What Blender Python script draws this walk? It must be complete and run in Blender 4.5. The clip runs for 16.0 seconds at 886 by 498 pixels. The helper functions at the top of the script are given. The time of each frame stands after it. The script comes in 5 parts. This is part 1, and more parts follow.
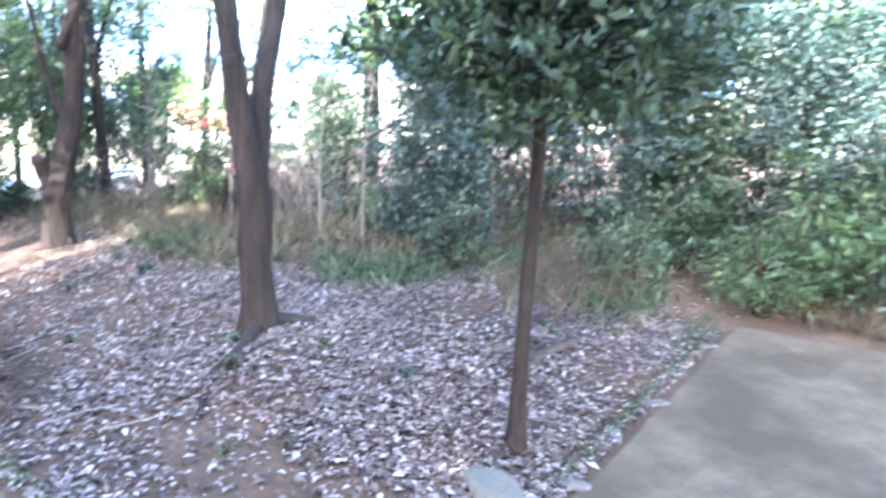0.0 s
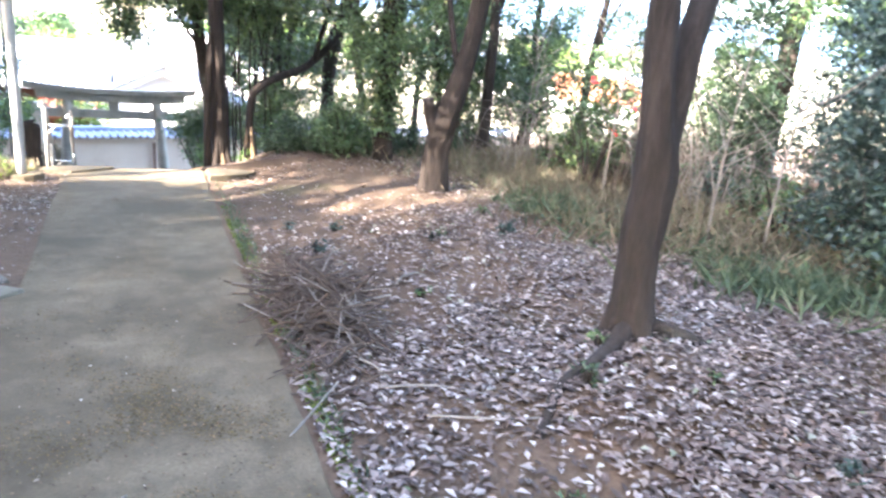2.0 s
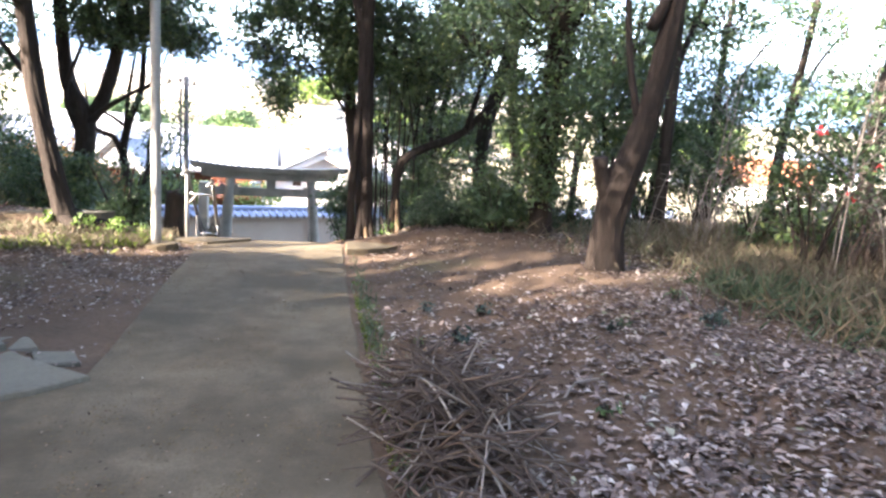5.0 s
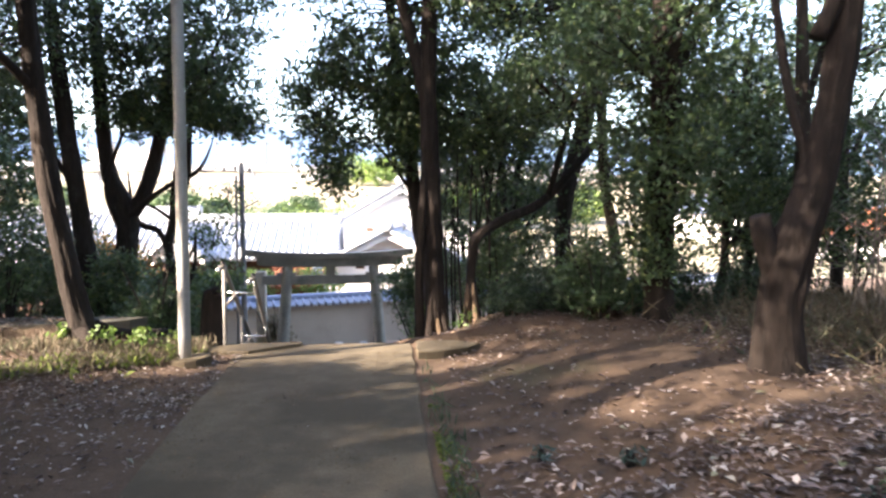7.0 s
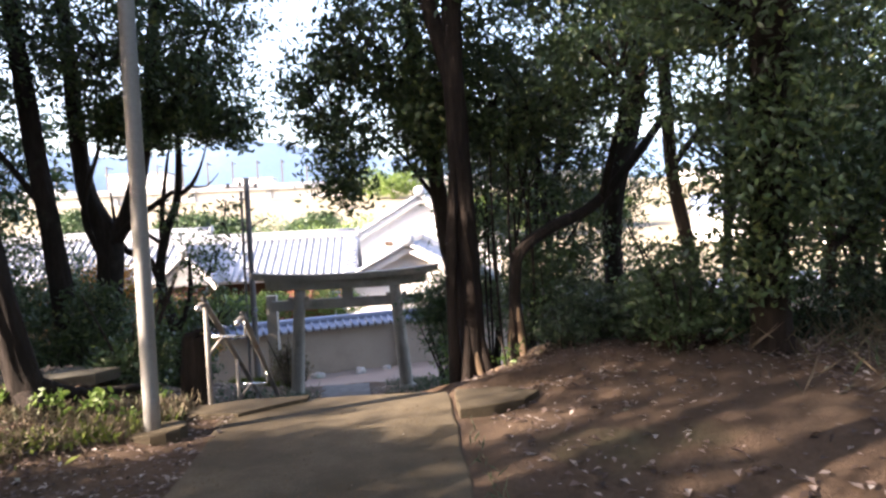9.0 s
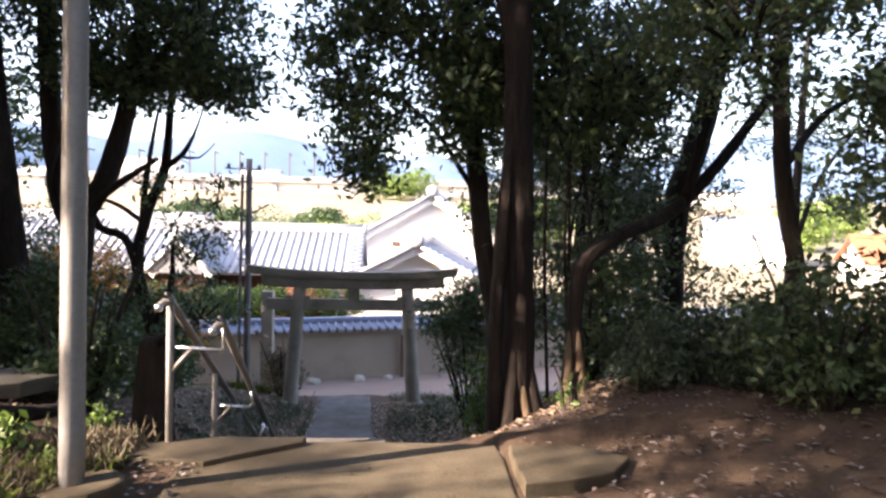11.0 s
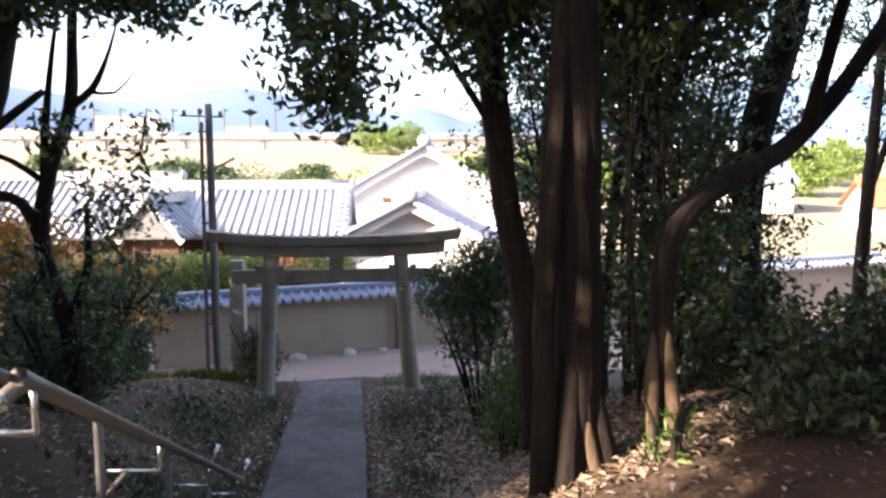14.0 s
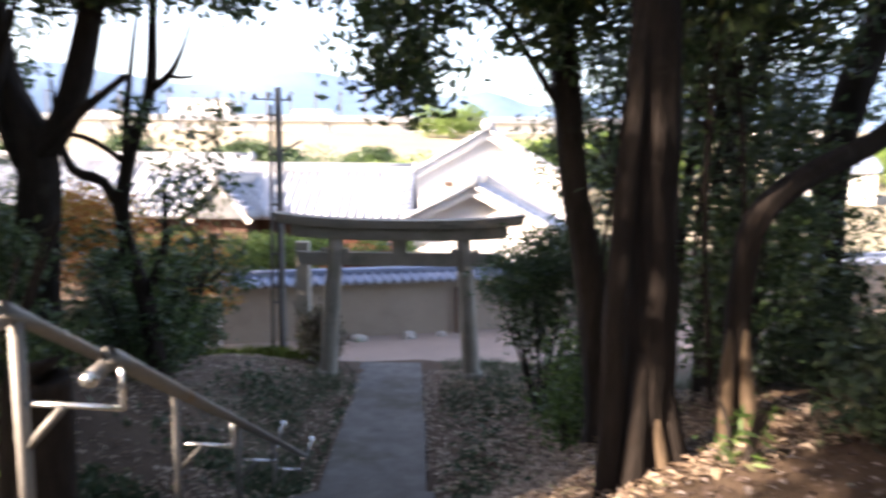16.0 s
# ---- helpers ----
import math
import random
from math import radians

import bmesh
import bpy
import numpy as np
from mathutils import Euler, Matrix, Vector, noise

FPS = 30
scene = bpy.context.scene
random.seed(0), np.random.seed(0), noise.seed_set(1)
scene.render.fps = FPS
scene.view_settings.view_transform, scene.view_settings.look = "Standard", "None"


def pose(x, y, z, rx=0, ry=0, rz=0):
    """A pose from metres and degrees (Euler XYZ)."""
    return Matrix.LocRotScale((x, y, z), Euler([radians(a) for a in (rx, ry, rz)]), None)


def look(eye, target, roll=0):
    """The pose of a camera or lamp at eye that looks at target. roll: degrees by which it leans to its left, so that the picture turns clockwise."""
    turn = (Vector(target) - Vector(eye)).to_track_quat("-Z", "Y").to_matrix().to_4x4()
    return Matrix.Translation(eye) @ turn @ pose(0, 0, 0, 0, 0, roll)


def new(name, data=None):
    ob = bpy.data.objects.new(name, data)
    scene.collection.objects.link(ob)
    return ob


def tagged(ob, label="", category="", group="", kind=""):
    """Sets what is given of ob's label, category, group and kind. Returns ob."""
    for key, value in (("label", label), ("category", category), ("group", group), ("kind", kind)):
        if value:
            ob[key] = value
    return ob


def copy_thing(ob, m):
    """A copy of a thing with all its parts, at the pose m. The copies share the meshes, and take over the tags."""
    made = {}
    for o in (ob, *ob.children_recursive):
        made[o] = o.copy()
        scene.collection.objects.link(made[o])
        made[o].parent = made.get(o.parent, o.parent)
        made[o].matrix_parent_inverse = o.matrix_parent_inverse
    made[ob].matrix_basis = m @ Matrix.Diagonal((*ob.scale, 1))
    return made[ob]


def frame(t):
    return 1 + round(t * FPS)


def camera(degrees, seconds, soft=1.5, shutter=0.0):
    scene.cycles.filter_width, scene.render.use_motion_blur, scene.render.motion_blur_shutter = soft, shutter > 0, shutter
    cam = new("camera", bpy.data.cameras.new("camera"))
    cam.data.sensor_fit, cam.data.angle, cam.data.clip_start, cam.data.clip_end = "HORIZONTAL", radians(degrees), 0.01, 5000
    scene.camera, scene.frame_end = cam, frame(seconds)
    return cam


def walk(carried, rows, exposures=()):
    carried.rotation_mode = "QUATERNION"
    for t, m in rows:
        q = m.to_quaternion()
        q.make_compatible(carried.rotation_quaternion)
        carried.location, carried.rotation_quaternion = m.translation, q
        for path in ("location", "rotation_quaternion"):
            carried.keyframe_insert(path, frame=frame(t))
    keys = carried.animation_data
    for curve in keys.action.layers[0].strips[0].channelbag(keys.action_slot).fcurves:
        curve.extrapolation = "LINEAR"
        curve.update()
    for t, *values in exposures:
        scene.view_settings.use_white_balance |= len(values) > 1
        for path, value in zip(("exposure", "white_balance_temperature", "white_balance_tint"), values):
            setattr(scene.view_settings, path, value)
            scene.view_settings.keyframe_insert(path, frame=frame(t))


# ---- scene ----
cam = camera(67.4, 16.0, 2.5, 0.3)
PATH = [
    (0, (-1.179, -1.294, 2.015), (0.406, -0.149, 1.593), 0.9),
    (0.5, (-0.904, -1.067, 2.010), (0.402, 0.322, 1.407), 4.1),
    (1, (-0.804, -0.765, 1.986), (0.464, 0.657, 1.380), 7.5),
    (1.2, (-0.733, -0.642, 1.968), (0.436, 0.862, 1.358), 6.6),
    (1.5, (-0.655, -0.441, 1.896), (0.211, 1.258, 1.293), 6.2),
    (2, (-0.655, -0.208, 1.790), (0.146, 1.542, 1.252), 5.0),
    (2.5, (-0.618, 0.044, 1.682), (-0.112, 1.920, 1.206), 4.7),
    (3, (-0.558, 0.236, 1.565), (-0.038, 2.112, 1.109), 4.6),
    (3.5, (-0.583, 0.449, 1.491), (-0.186, 2.361, 1.058), 4.8),
    (3.7, (-0.535, 0.547, 1.440), (-0.210, 2.488, 1.084), 5.1),
    (5.8, (-0.231, 1.717, 1.404), (0.172, 3.654, 1.119), 2.8),
    (6, (-0.221, 1.904, 1.386), (0.121, 3.867, 1.218), 2.4),
    (6.5, (-0.300, 2.352, 1.362), (0.009, 4.327, 1.287), 1.6),
    (7, (-0.246, 2.837, 1.390), (-0.063, 4.825, 1.283), -0.3),
    (7.5, (-0.349, 3.247, 1.389), (-0.225, 5.242, 1.333), -1.5),
    (8, (-0.278, 3.675, 1.365), (-0.230, 5.674, 1.343), -3.0),
    (8.5, (-0.292, 4.073, 1.378), (-0.200, 6.069, 1.315), -3.0),
    (8.7, (-0.279, 4.204, 1.406), (-0.162, 6.199, 1.330), -3.2),
    (10.8, (-0.491, 5.790, 1.295), (-0.364, 7.785, 1.249), 0.9),
    (11, (-0.544, 5.944, 1.302), (-0.421, 7.940, 1.244), 1.3),
    (11.5, (-0.533, 6.371, 1.318), (-0.425, 8.367, 1.245), 1.2),
    (12, (-0.632, 6.760, 1.332), (-0.544, 8.756, 1.257), 2.2),
    (12.5, (-0.642, 7.098, 1.301), (-0.647, 9.099, 1.312), 0.5),
    (13, (-0.592, 7.424, 1.387), (-0.600, 9.423, 1.403), -0.2),
    (13.5, (-0.644, 7.659, 1.349), (-0.495, 9.652, 1.268), -0.3),
    (14, (-0.535, 7.943, 1.285), (-0.388, 9.928, 1.089), -0.2),
    (14.5, (-0.525, 7.993, 1.297), (-0.395, 9.972, 1.031), -1.3),
    (15, (-0.592, 8.030, 1.270), (-0.892, 10.000, 1.094), -2.0),
    (15.5, (-0.604, 8.042, 1.270), (-1.111, 9.962, 1.041), -0.8),
    (16, (-0.585, 7.973, 1.302), (-0.616, 9.957, 1.058), 0.6),
]
walk(cam, [(t, look(eye, target, roll)) for t, eye, target, roll in PATH],
     [(0, 5.3, 5400, 16), (0.5, 5.2, 5700, 15), (1.5, 5.1, 6050, 15), (3.7, 4.55, 6550, 17), (5.8, 4.05, 6550, 18), (6, 4.0, 6600, 18), (6.5, 3.5, 6650, 18), (7, 3.4, 6750, 19), (8.7, 2.95, 6900, 22), (11, 2.78, 7000, 25), (12, 2.8, 7050, 25), (13.5, 2.7, 7050, 25), (14, 2.7, 7050, 25), (16, 2.85, 7050, 23)])

# ---- light ----
SUN_FROM = Vector((-0.93, -0.36, 0.0)).normalized()
SUN_HEIGHT = radians(27)
world = bpy.data.worlds.new("world")
scene.world = world
world.use_nodes = True
sky = world.node_tree.nodes.new("ShaderNodeTexSky")
sky.sky_type, sky.sun_disc = "NISHITA", False
sky.sun_elevation, sky.sun_rotation = SUN_HEIGHT, math.atan2(SUN_FROM.x, SUN_FROM.y)
sky.air_density, sky.dust_density = 1.0, 3.0
back = world.node_tree.nodes["Background"]
back.inputs["Strength"].default_value = 0.13
world.node_tree.links.new(sky.outputs[0], back.inputs["Color"])
sun = new("sun", bpy.data.lights.new("sun", "SUN"))
sun.data.energy, sun.data.angle, sun.data.color = 4.0, radians(0.6), (1.0, 0.9, 0.74)
sun.matrix_world = look(SUN_FROM * 40 + Vector((0, 0, 40 * math.tan(SUN_HEIGHT))), (0, 0, 0))

# ---- materials ----
rng = np.random.default_rng(7)


def nodes_of(name):
    m = bpy.data.materials.new(name)
    m.use_nodes = True
    return m, m.node_tree.nodes, m.node_tree.links, m.node_tree.nodes["Principled BSDF"]


def noise_node(nodes, links, coord, scale, detail=5.0, rough=0.6, stretch=None):
    n = nodes.new("ShaderNodeTexNoise")
    n.inputs["Scale"].default_value = scale
    n.inputs["Detail"].default_value = detail
    n.inputs["Roughness"].default_value = rough
    if stretch:
        mp = nodes.new("ShaderNodeMapping")
        mp.inputs["Scale"].default_value = stretch
        links.new(coord, mp.inputs["Vector"])
        coord = mp.outputs[0]
    links.new(coord, n.inputs["Vector"])
    return n.outputs["Fac"]


def ramp_node(nodes, links, fac, stops):
    r = nodes.new("ShaderNodeValToRGB")
    while len(r.color_ramp.elements) < len(stops):
        r.color_ramp.elements.new(0.5)
    for e, (p, c) in zip(r.color_ramp.elements, stops):
        e.position, e.color = p, (*c, 1)
    links.new(fac, r.inputs[0])
    return r.outputs[0]


def mix_node(nodes, links, fac, a, b, mode="MIX"):
    m = nodes.new("ShaderNodeMix")
    m.data_type, m.blend_type = "RGBA", mode
    for sock, v in ((m.inputs[0], fac), (m.inputs[6], a), (m.inputs[7], b)):
        if isinstance(v, (int, float)):
            sock.default_value = v
        elif isinstance(v, tuple):
            sock.default_value = (*v, 1)
        else:
            links.new(v, sock)
    return m.outputs[2]


def surface(name, stops, coarse, fine, stain=None, stain_scale=0.5, stain_range=(0.5, 0.62), rough=0.85, bump=0.4,
            depth=0.01, stretch=None, spec=0.3, metal=0.0, vary=0.0):
    """Two scales of colour noise, stains with a shape of their own and a fine relief."""
    m, nodes, links, bsdf = nodes_of(name)
    where = nodes.new("ShaderNodeTexCoord").outputs["Object"]
    a = noise_node(nodes, links, where, coarse, stretch=stretch)
    b = noise_node(nodes, links, where, fine, 6.0, 0.7, stretch)
    col = ramp_node(nodes, links, mix_node(nodes, links, 0.5, a, b), stops)
    if stain:
        s = noise_node(nodes, links, where, stain_scale, 6.0, 0.65)
        f = ramp_node(nodes, links, s, [(stain_range[0], (0, 0, 0)), (stain_range[1], (1, 1, 1))])
        col = mix_node(nodes, links, f, col, stain)
    if vary:
        info = nodes.new("ShaderNodeObjectInfo")
        v = nodes.new("ShaderNodeMapRange")
        v.inputs[3].default_value, v.inputs[4].default_value = 1 - vary, 1 + vary
        links.new(info.outputs["Random"], v.inputs[0])
        col = mix_node(nodes, links, 1.0, col, v.outputs[0], "MULTIPLY")
    links.new(col, bsdf.inputs["Base Color"])
    bp = nodes.new("ShaderNodeBump")
    bp.inputs["Strength"].default_value, bp.inputs["Distance"].default_value = bump, depth
    links.new(b, bp.inputs["Height"])
    links.new(bp.outputs[0], bsdf.inputs["Normal"])
    bsdf.inputs["Roughness"].default_value = rough
    bsdf.inputs["Specular IOR Level"].default_value = spec
    bsdf.inputs["Metallic"].default_value = metal
    return m


def leafy(name, stops, rough=0.45, through_light=0.25, spec=0.5):
    """Leaves that each take their own tint, let some light through and shine a little."""
    m, nodes, links, bsdf = nodes_of(name)
    geo = nodes.new("ShaderNodeNewGeometry")
    col = ramp_node(nodes, links, geo.outputs["Random Per Island"], stops)
    links.new(col, bsdf.inputs["Base Color"])
    bsdf.inputs["Roughness"].default_value = rough
    bsdf.inputs["Specular IOR Level"].default_value = spec
    if through_light:
        tr = nodes.new("ShaderNodeBsdfTranslucent")
        links.new(col, tr.inputs["Color"])
        mx = nodes.new("ShaderNodeMixShader")
        mx.inputs[0].default_value = through_light
        links.new(bsdf.outputs[0], mx.inputs[1])
        links.new(tr.outputs[0], mx.inputs[2])
        links.new(mx.outputs[0], nodes["Material Output"].inputs["Surface"])
    return m


CONCRETE = surface("concrete", [(0.3, (0.05031, 0.03878, 0.02437)), (0.5, (0.09393, 0.07449, 0.04752)), (0.72, (0.1553, 0.1256, 0.08082))], 4.5, 55,
                   (0.05766, 0.04464, 0.02697), 0.9, (0.44, 0.6), 0.9, 0.5, 0.006)
DARK_CONCRETE = surface("dark_concrete", [(0.3, (0.0585, 0.052, 0.0468)), (0.5, (0.1105, 0.1014, 0.091)), (0.72, (0.182, 0.169, 0.1534))], 4.0, 50,
                        (0.065, 0.0585, 0.0416), 0.8, (0.5, 0.65), 0.92, 0.6, 0.008)
SOIL = surface("soil", [(0.25, (0.04091, 0.02737, 0.01799)), (0.5, (0.08521, 0.05473, 0.03535)), (0.75, (0.143, 0.09945, 0.06427))], 1.6, 28,
               (0.06669, 0.06763, 0.03214), 0.35, (0.55, 0.68), 0.95, 0.8, 0.03)
BARK = surface("bark", [(0.3, (0.01215, 0.009435, 0.007947)), (0.5, (0.02805, 0.02167, 0.01802)), (0.72, (0.05763, 0.04547, 0.03817))], 5, 26,
               (0.06, 0.06, 0.045), 1.5, (0.58, 0.7), 0.95, 1.0, 0.03, (1, 1, 0.22))
BARK_WARM = surface("bark_warm", [(0.3, (0.008263, 0.005886, 0.004782)), (0.5, (0.01955, 0.01393, 0.011)), (0.72, (0.04148, 0.03089, 0.02462))], 6, 30,
                    (0.0594, 0.0513, 0.0399), 1.6, (0.6, 0.72), 0.95, 1.0, 0.025, (1, 1, 0.2))
TWIG = surface("twig", [(0.3, (0.0325, 0.0234, 0.0182)), (0.7, (0.091, 0.06825, 0.05525))], 8, 40, rough=0.95)
PALE_TWIG = surface("pale_twig", [(0.3, (0.116, 0.102, 0.091)), (0.7, (0.218, 0.197, 0.175))], 8, 40, rough=0.9)
STONE = surface("weathered_stone", [(0.25, (0.16, 0.145, 0.12)), (0.5, (0.25, 0.23, 0.195)), (0.75, (0.36, 0.33, 0.28))], 2.5, 45,
                (0.12, 0.12, 0.09), 1.1, (0.55, 0.7), 0.92, 0.7, 0.01)
SLAB = surface("slab_stone", [(0.25, (0.0748, 0.0693, 0.054)), (0.5, (0.116, 0.109, 0.087)), (0.75, (0.17, 0.158, 0.126))], 2, 50,
               (0.14, 0.135, 0.1), 0.9, (0.55, 0.7), 0.92, 0.7, 0.01, vary=0.15)
PALE_ROCK = surface("pale_rock", [(0.25, (0.25, 0.24, 0.22)), (0.75, (0.45, 0.43, 0.4))], 4, 40,
                    (0.22, 0.27, 0.2), 2.0, (0.52, 0.66), 0.9, 0.8, 0.02, vary=0.1)
PLASTER = surface("earth_plaster", [(0.3, (0.24, 0.2, 0.16)), (0.7, (0.34, 0.29, 0.235))], 0.8, 40,
                  (0.2, 0.17, 0.135), 0.6, (0.55, 0.75), 0.95, 0.3, 0.004)
WHITE_PLASTER = surface("white_plaster", [(0.3, (0.68, 0.67, 0.65)), (0.7, (0.82, 0.81, 0.79))], 0.7, 30,
                        (0.6, 0.58, 0.54), 0.5, (0.58, 0.75), 0.9, 0.2, 0.003)
TILE = surface("roof_tile", [(0.3, (0.2, 0.215, 0.24)), (0.7, (0.36, 0.38, 0.41))], 1.5, 20,
               (0.16, 0.17, 0.18), 1.2, (0.56, 0.72), 0.42, 0.2, 0.004, spec=0.6, vary=0.2)
BLUE_TILE = surface("blue_grey_tile", [(0.3, (0.11, 0.14, 0.21)), (0.7, (0.2, 0.245, 0.34))], 1.5, 20,
                    (0.12, 0.14, 0.17), 1.2, (0.56, 0.72), 0.35, 0.2, 0.004, spec=0.7, vary=0.2)
DARK_WOOD = surface("dark_wood", [(0.3, (0.05, 0.035, 0.026)), (0.7, (0.13, 0.085, 0.06))], 3, 30, stretch=(1, 1, 0.15), rough=0.8)
RED_WOOD = surface("red_brown_wood", [(0.3, (0.045, 0.022, 0.016)), (0.7, (0.085, 0.042, 0.03))], 3, 30, stretch=(1, 1, 0.2), rough=0.75)
RED_BOARD = surface("red_board", [(0.3, (0.16, 0.05, 0.03)), (0.7, (0.26, 0.09, 0.055))], 3, 30, stretch=(1, 1, 0.2), rough=0.75)
RED_ROOF = surface("orange_brown_tile", [(0.3, (0.24, 0.085, 0.045)), (0.7, (0.36, 0.14, 0.075))], 3, 30, rough=0.7)
STEEL = surface("galvanised_steel", [(0.3, (0.25, 0.245, 0.235)), (0.7, (0.38, 0.375, 0.36))], 2, 35,
                (0.3, 0.25, 0.19), 1.4, (0.58, 0.72), 0.5, 0.15, 0.002, metal=0.35, spec=0.5)
RAIL = surface("worn_rail_paint", [(0.3, (0.16, 0.15, 0.135)), (0.7, (0.27, 0.25, 0.23))], 3, 45,
               (0.19, 0.12, 0.07), 2.5, (0.58, 0.7), 0.55, 0.25, 0.002, metal=0.2, spec=0.5)
BRIGHT_STEEL = surface("bright_steel", [(0.3, (0.7, 0.7, 0.7)), (0.7, (0.85, 0.85, 0.85))], 4, 40, rough=0.25, bump=0.1, depth=0.001, metal=0.9)
POLE_DARK = surface("dark_pole", [(0.3, (0.06, 0.06, 0.06)), (0.7, (0.13, 0.125, 0.12))], 3, 40, rough=0.7)
ROAD = surface("pinkish_road", [(0.3, (0.2, 0.16, 0.135)), (0.7, (0.29, 0.235, 0.2))], 0.8, 50,
               (0.17, 0.14, 0.115), 0.7, (0.56, 0.74), 0.95, 0.3, 0.004)
GARDEN_LEAF = leafy("garden_leaf", [(0.0, (0.07, 0.13, 0.025)), (0.5, (0.12, 0.2, 0.04)), (1.0, (0.2, 0.28, 0.07))], 0.5, 0.3)
FIELD = surface("dry_field", [(0.3, (0.14, 0.12, 0.085)), (0.5, (0.21, 0.18, 0.125)), (0.7, (0.15, 0.16, 0.075))], 0.05, 1.5, rough=1.0)
# distance haze is put into the hills' colour as blue
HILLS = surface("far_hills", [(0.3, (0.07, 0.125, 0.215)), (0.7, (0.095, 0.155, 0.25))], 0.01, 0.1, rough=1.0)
WORN_WOOD = surface("worn_wood", [(0.3, (0.0756, 0.04925, 0.03024)), (0.7, (0.1836, 0.1296, 0.0828))], 5, 40, (0.0576, 0.0432, 0.0288), 3.0, (0.55, 0.7), 0.9, 0.8, 0.01, (1, 1, 0.2))
MOSS = leafy("dull_moss", [(0.0, (0.0451, 0.0358, 0.0193)), (0.5, (0.0886, 0.0633, 0.0331)), (0.85, (0.121, 0.0963, 0.0414)), (1.0, (0.193, 0.117, 0.069))], 0.9, 0.0, 0.1)
BRIGHT_MOSS = leafy("bright_moss", [(0.0, (0.06, 0.085, 0.02)), (0.6, (0.12, 0.155, 0.03)), (1.0, (0.17, 0.2, 0.06))], 0.8, 0.2, 0.1)

EVERGREEN = leafy("evergreen_leaf", [(0.0, (0.0392, 0.0697, 0.0316)), (0.5, (0.0672, 0.116, 0.0489)), (0.9, (0.098, 0.154, 0.0546)), (1.0, (0.183, 0.215, 0.0719))], 0.4, 0.22)
SHRUB_LEAF = leafy("shrub_leaf", [(0.0, (0.0336, 0.0624, 0.0268)), (0.5, (0.0552, 0.101, 0.0415)), (0.9, (0.078, 0.132, 0.0488)), (1.0, (0.144, 0.192, 0.0732))], 0.4, 0.25)
# darker copy of the shrub leaf, with deep shade put into its colour
SHADED_LEAF = leafy("shade_leaf", [(0.0, (0.018, 0.034, 0.017)), (0.5, (0.03, 0.055, 0.026)), (0.9, (0.046, 0.078, 0.034)), (1.0, (0.08, 0.11, 0.05))], 0.45, 0.2, 0.4)
BLUISH_LEAF = leafy("bluish_leaf", [(0.0, (0.01377, 0.02983, 0.02525)), (0.5, (0.02754, 0.05508, 0.0459)), (1.0, (0.05967, 0.0918, 0.07331))], 0.5, 0.2)
FRESH_LEAF = leafy("fresh_leaf", [(0.0, (0.04, 0.085, 0.02)), (0.5, (0.075, 0.14, 0.03)), (1.0, (0.14, 0.22, 0.055))], 0.45, 0.35)
ORANGE_LEAF = leafy("orange_leaf", [(0.0, (0.3, 0.1, 0.02)), (0.5, (0.42, 0.19, 0.04)), (1.0, (0.34, 0.3, 0.06))], 0.6, 0.35)
DRY_GRASS = leafy("dry_grass", [(0.0, (0.0936, 0.076, 0.0518)), (0.6, (0.187, 0.152, 0.107)), (1.0, (0.101, 0.114, 0.0629))], 0.7, 0.25, 0.2)
GREEN_GRASS = leafy("green_grass", [(0.0, (0.035, 0.06, 0.034)), (0.6, (0.065, 0.1, 0.055)), (1.0, (0.13, 0.15, 0.09))], 0.5, 0.3, 0.3)
LITTER = leafy("fallen_leaf", [(0.0, (0.035, 0.022, 0.017)), (0.25, (0.075, 0.05, 0.04)), (0.5, (0.13, 0.092, 0.078)), (0.75, (0.21, 0.165, 0.145)), (0.93, (0.34, 0.29, 0.265)), (0.98, (0.46, 0.42, 0.39)), (1.0, (0.12, 0.14, 0.07))], 0.55, 0.1, 0.4)
# lighter copy of the litter: open skylight is put into the colour
SKYLIT_LITTER = leafy("pale_fallen_leaf", [(0.0, (0.09373, 0.06115, 0.04025)), (0.3, (0.2009, 0.1401, 0.09615)), (0.6, (0.3348, 0.2484, 0.1789)), (0.9, (0.482, 0.3822, 0.2907)), (1.0, (0.1607, 0.1784, 0.07826))], 0.6, 0.1, 0.3)
CRUMBS = leafy("path_crumbs", [(0.0, (0.03, 0.02, 0.013)), (0.7, (0.11, 0.075, 0.05)), (0.95, (0.18, 0.14, 0.1)), (1.0, (0.4, 0.37, 0.33))], 0.8, 0.0, 0.2)
RED_PETAL = leafy("red_petal", [(0.0, (0.5, 0.03, 0.04)), (1.0, (0.65, 0.06, 0.07))], 0.5, 0.2)


# ---- mesh tools ----
def quick_mesh(name, verts, faces):
    """A mesh from arrays whose faces all have the same number of corners."""
    me = bpy.data.meshes.new(name)
    verts, faces = np.asarray(verts, np.float32), np.asarray(faces, np.int32)
    n, k = faces.shape
    me.vertices.add(len(verts))
    me.vertices.foreach_set("co", verts.ravel())
    me.loops.add(n * k)
    me.loops.foreach_set("vertex_index", faces.ravel())
    me.polygons.add(n)
    me.polygons.foreach_set("loop_start", np.arange(0, n * k, k, dtype=np.int32))
    me.update(calc_edges=True)
    return me


def smooth(me):
    me.polygons.foreach_set("use_smooth", np.ones(len(me.polygons), bool))
    return me


def bm_mesh(name, bm):
    me = bpy.data.meshes.new(name)
    bm.normal_update()
    bm.to_mesh(me)
    bm.free()
    return me


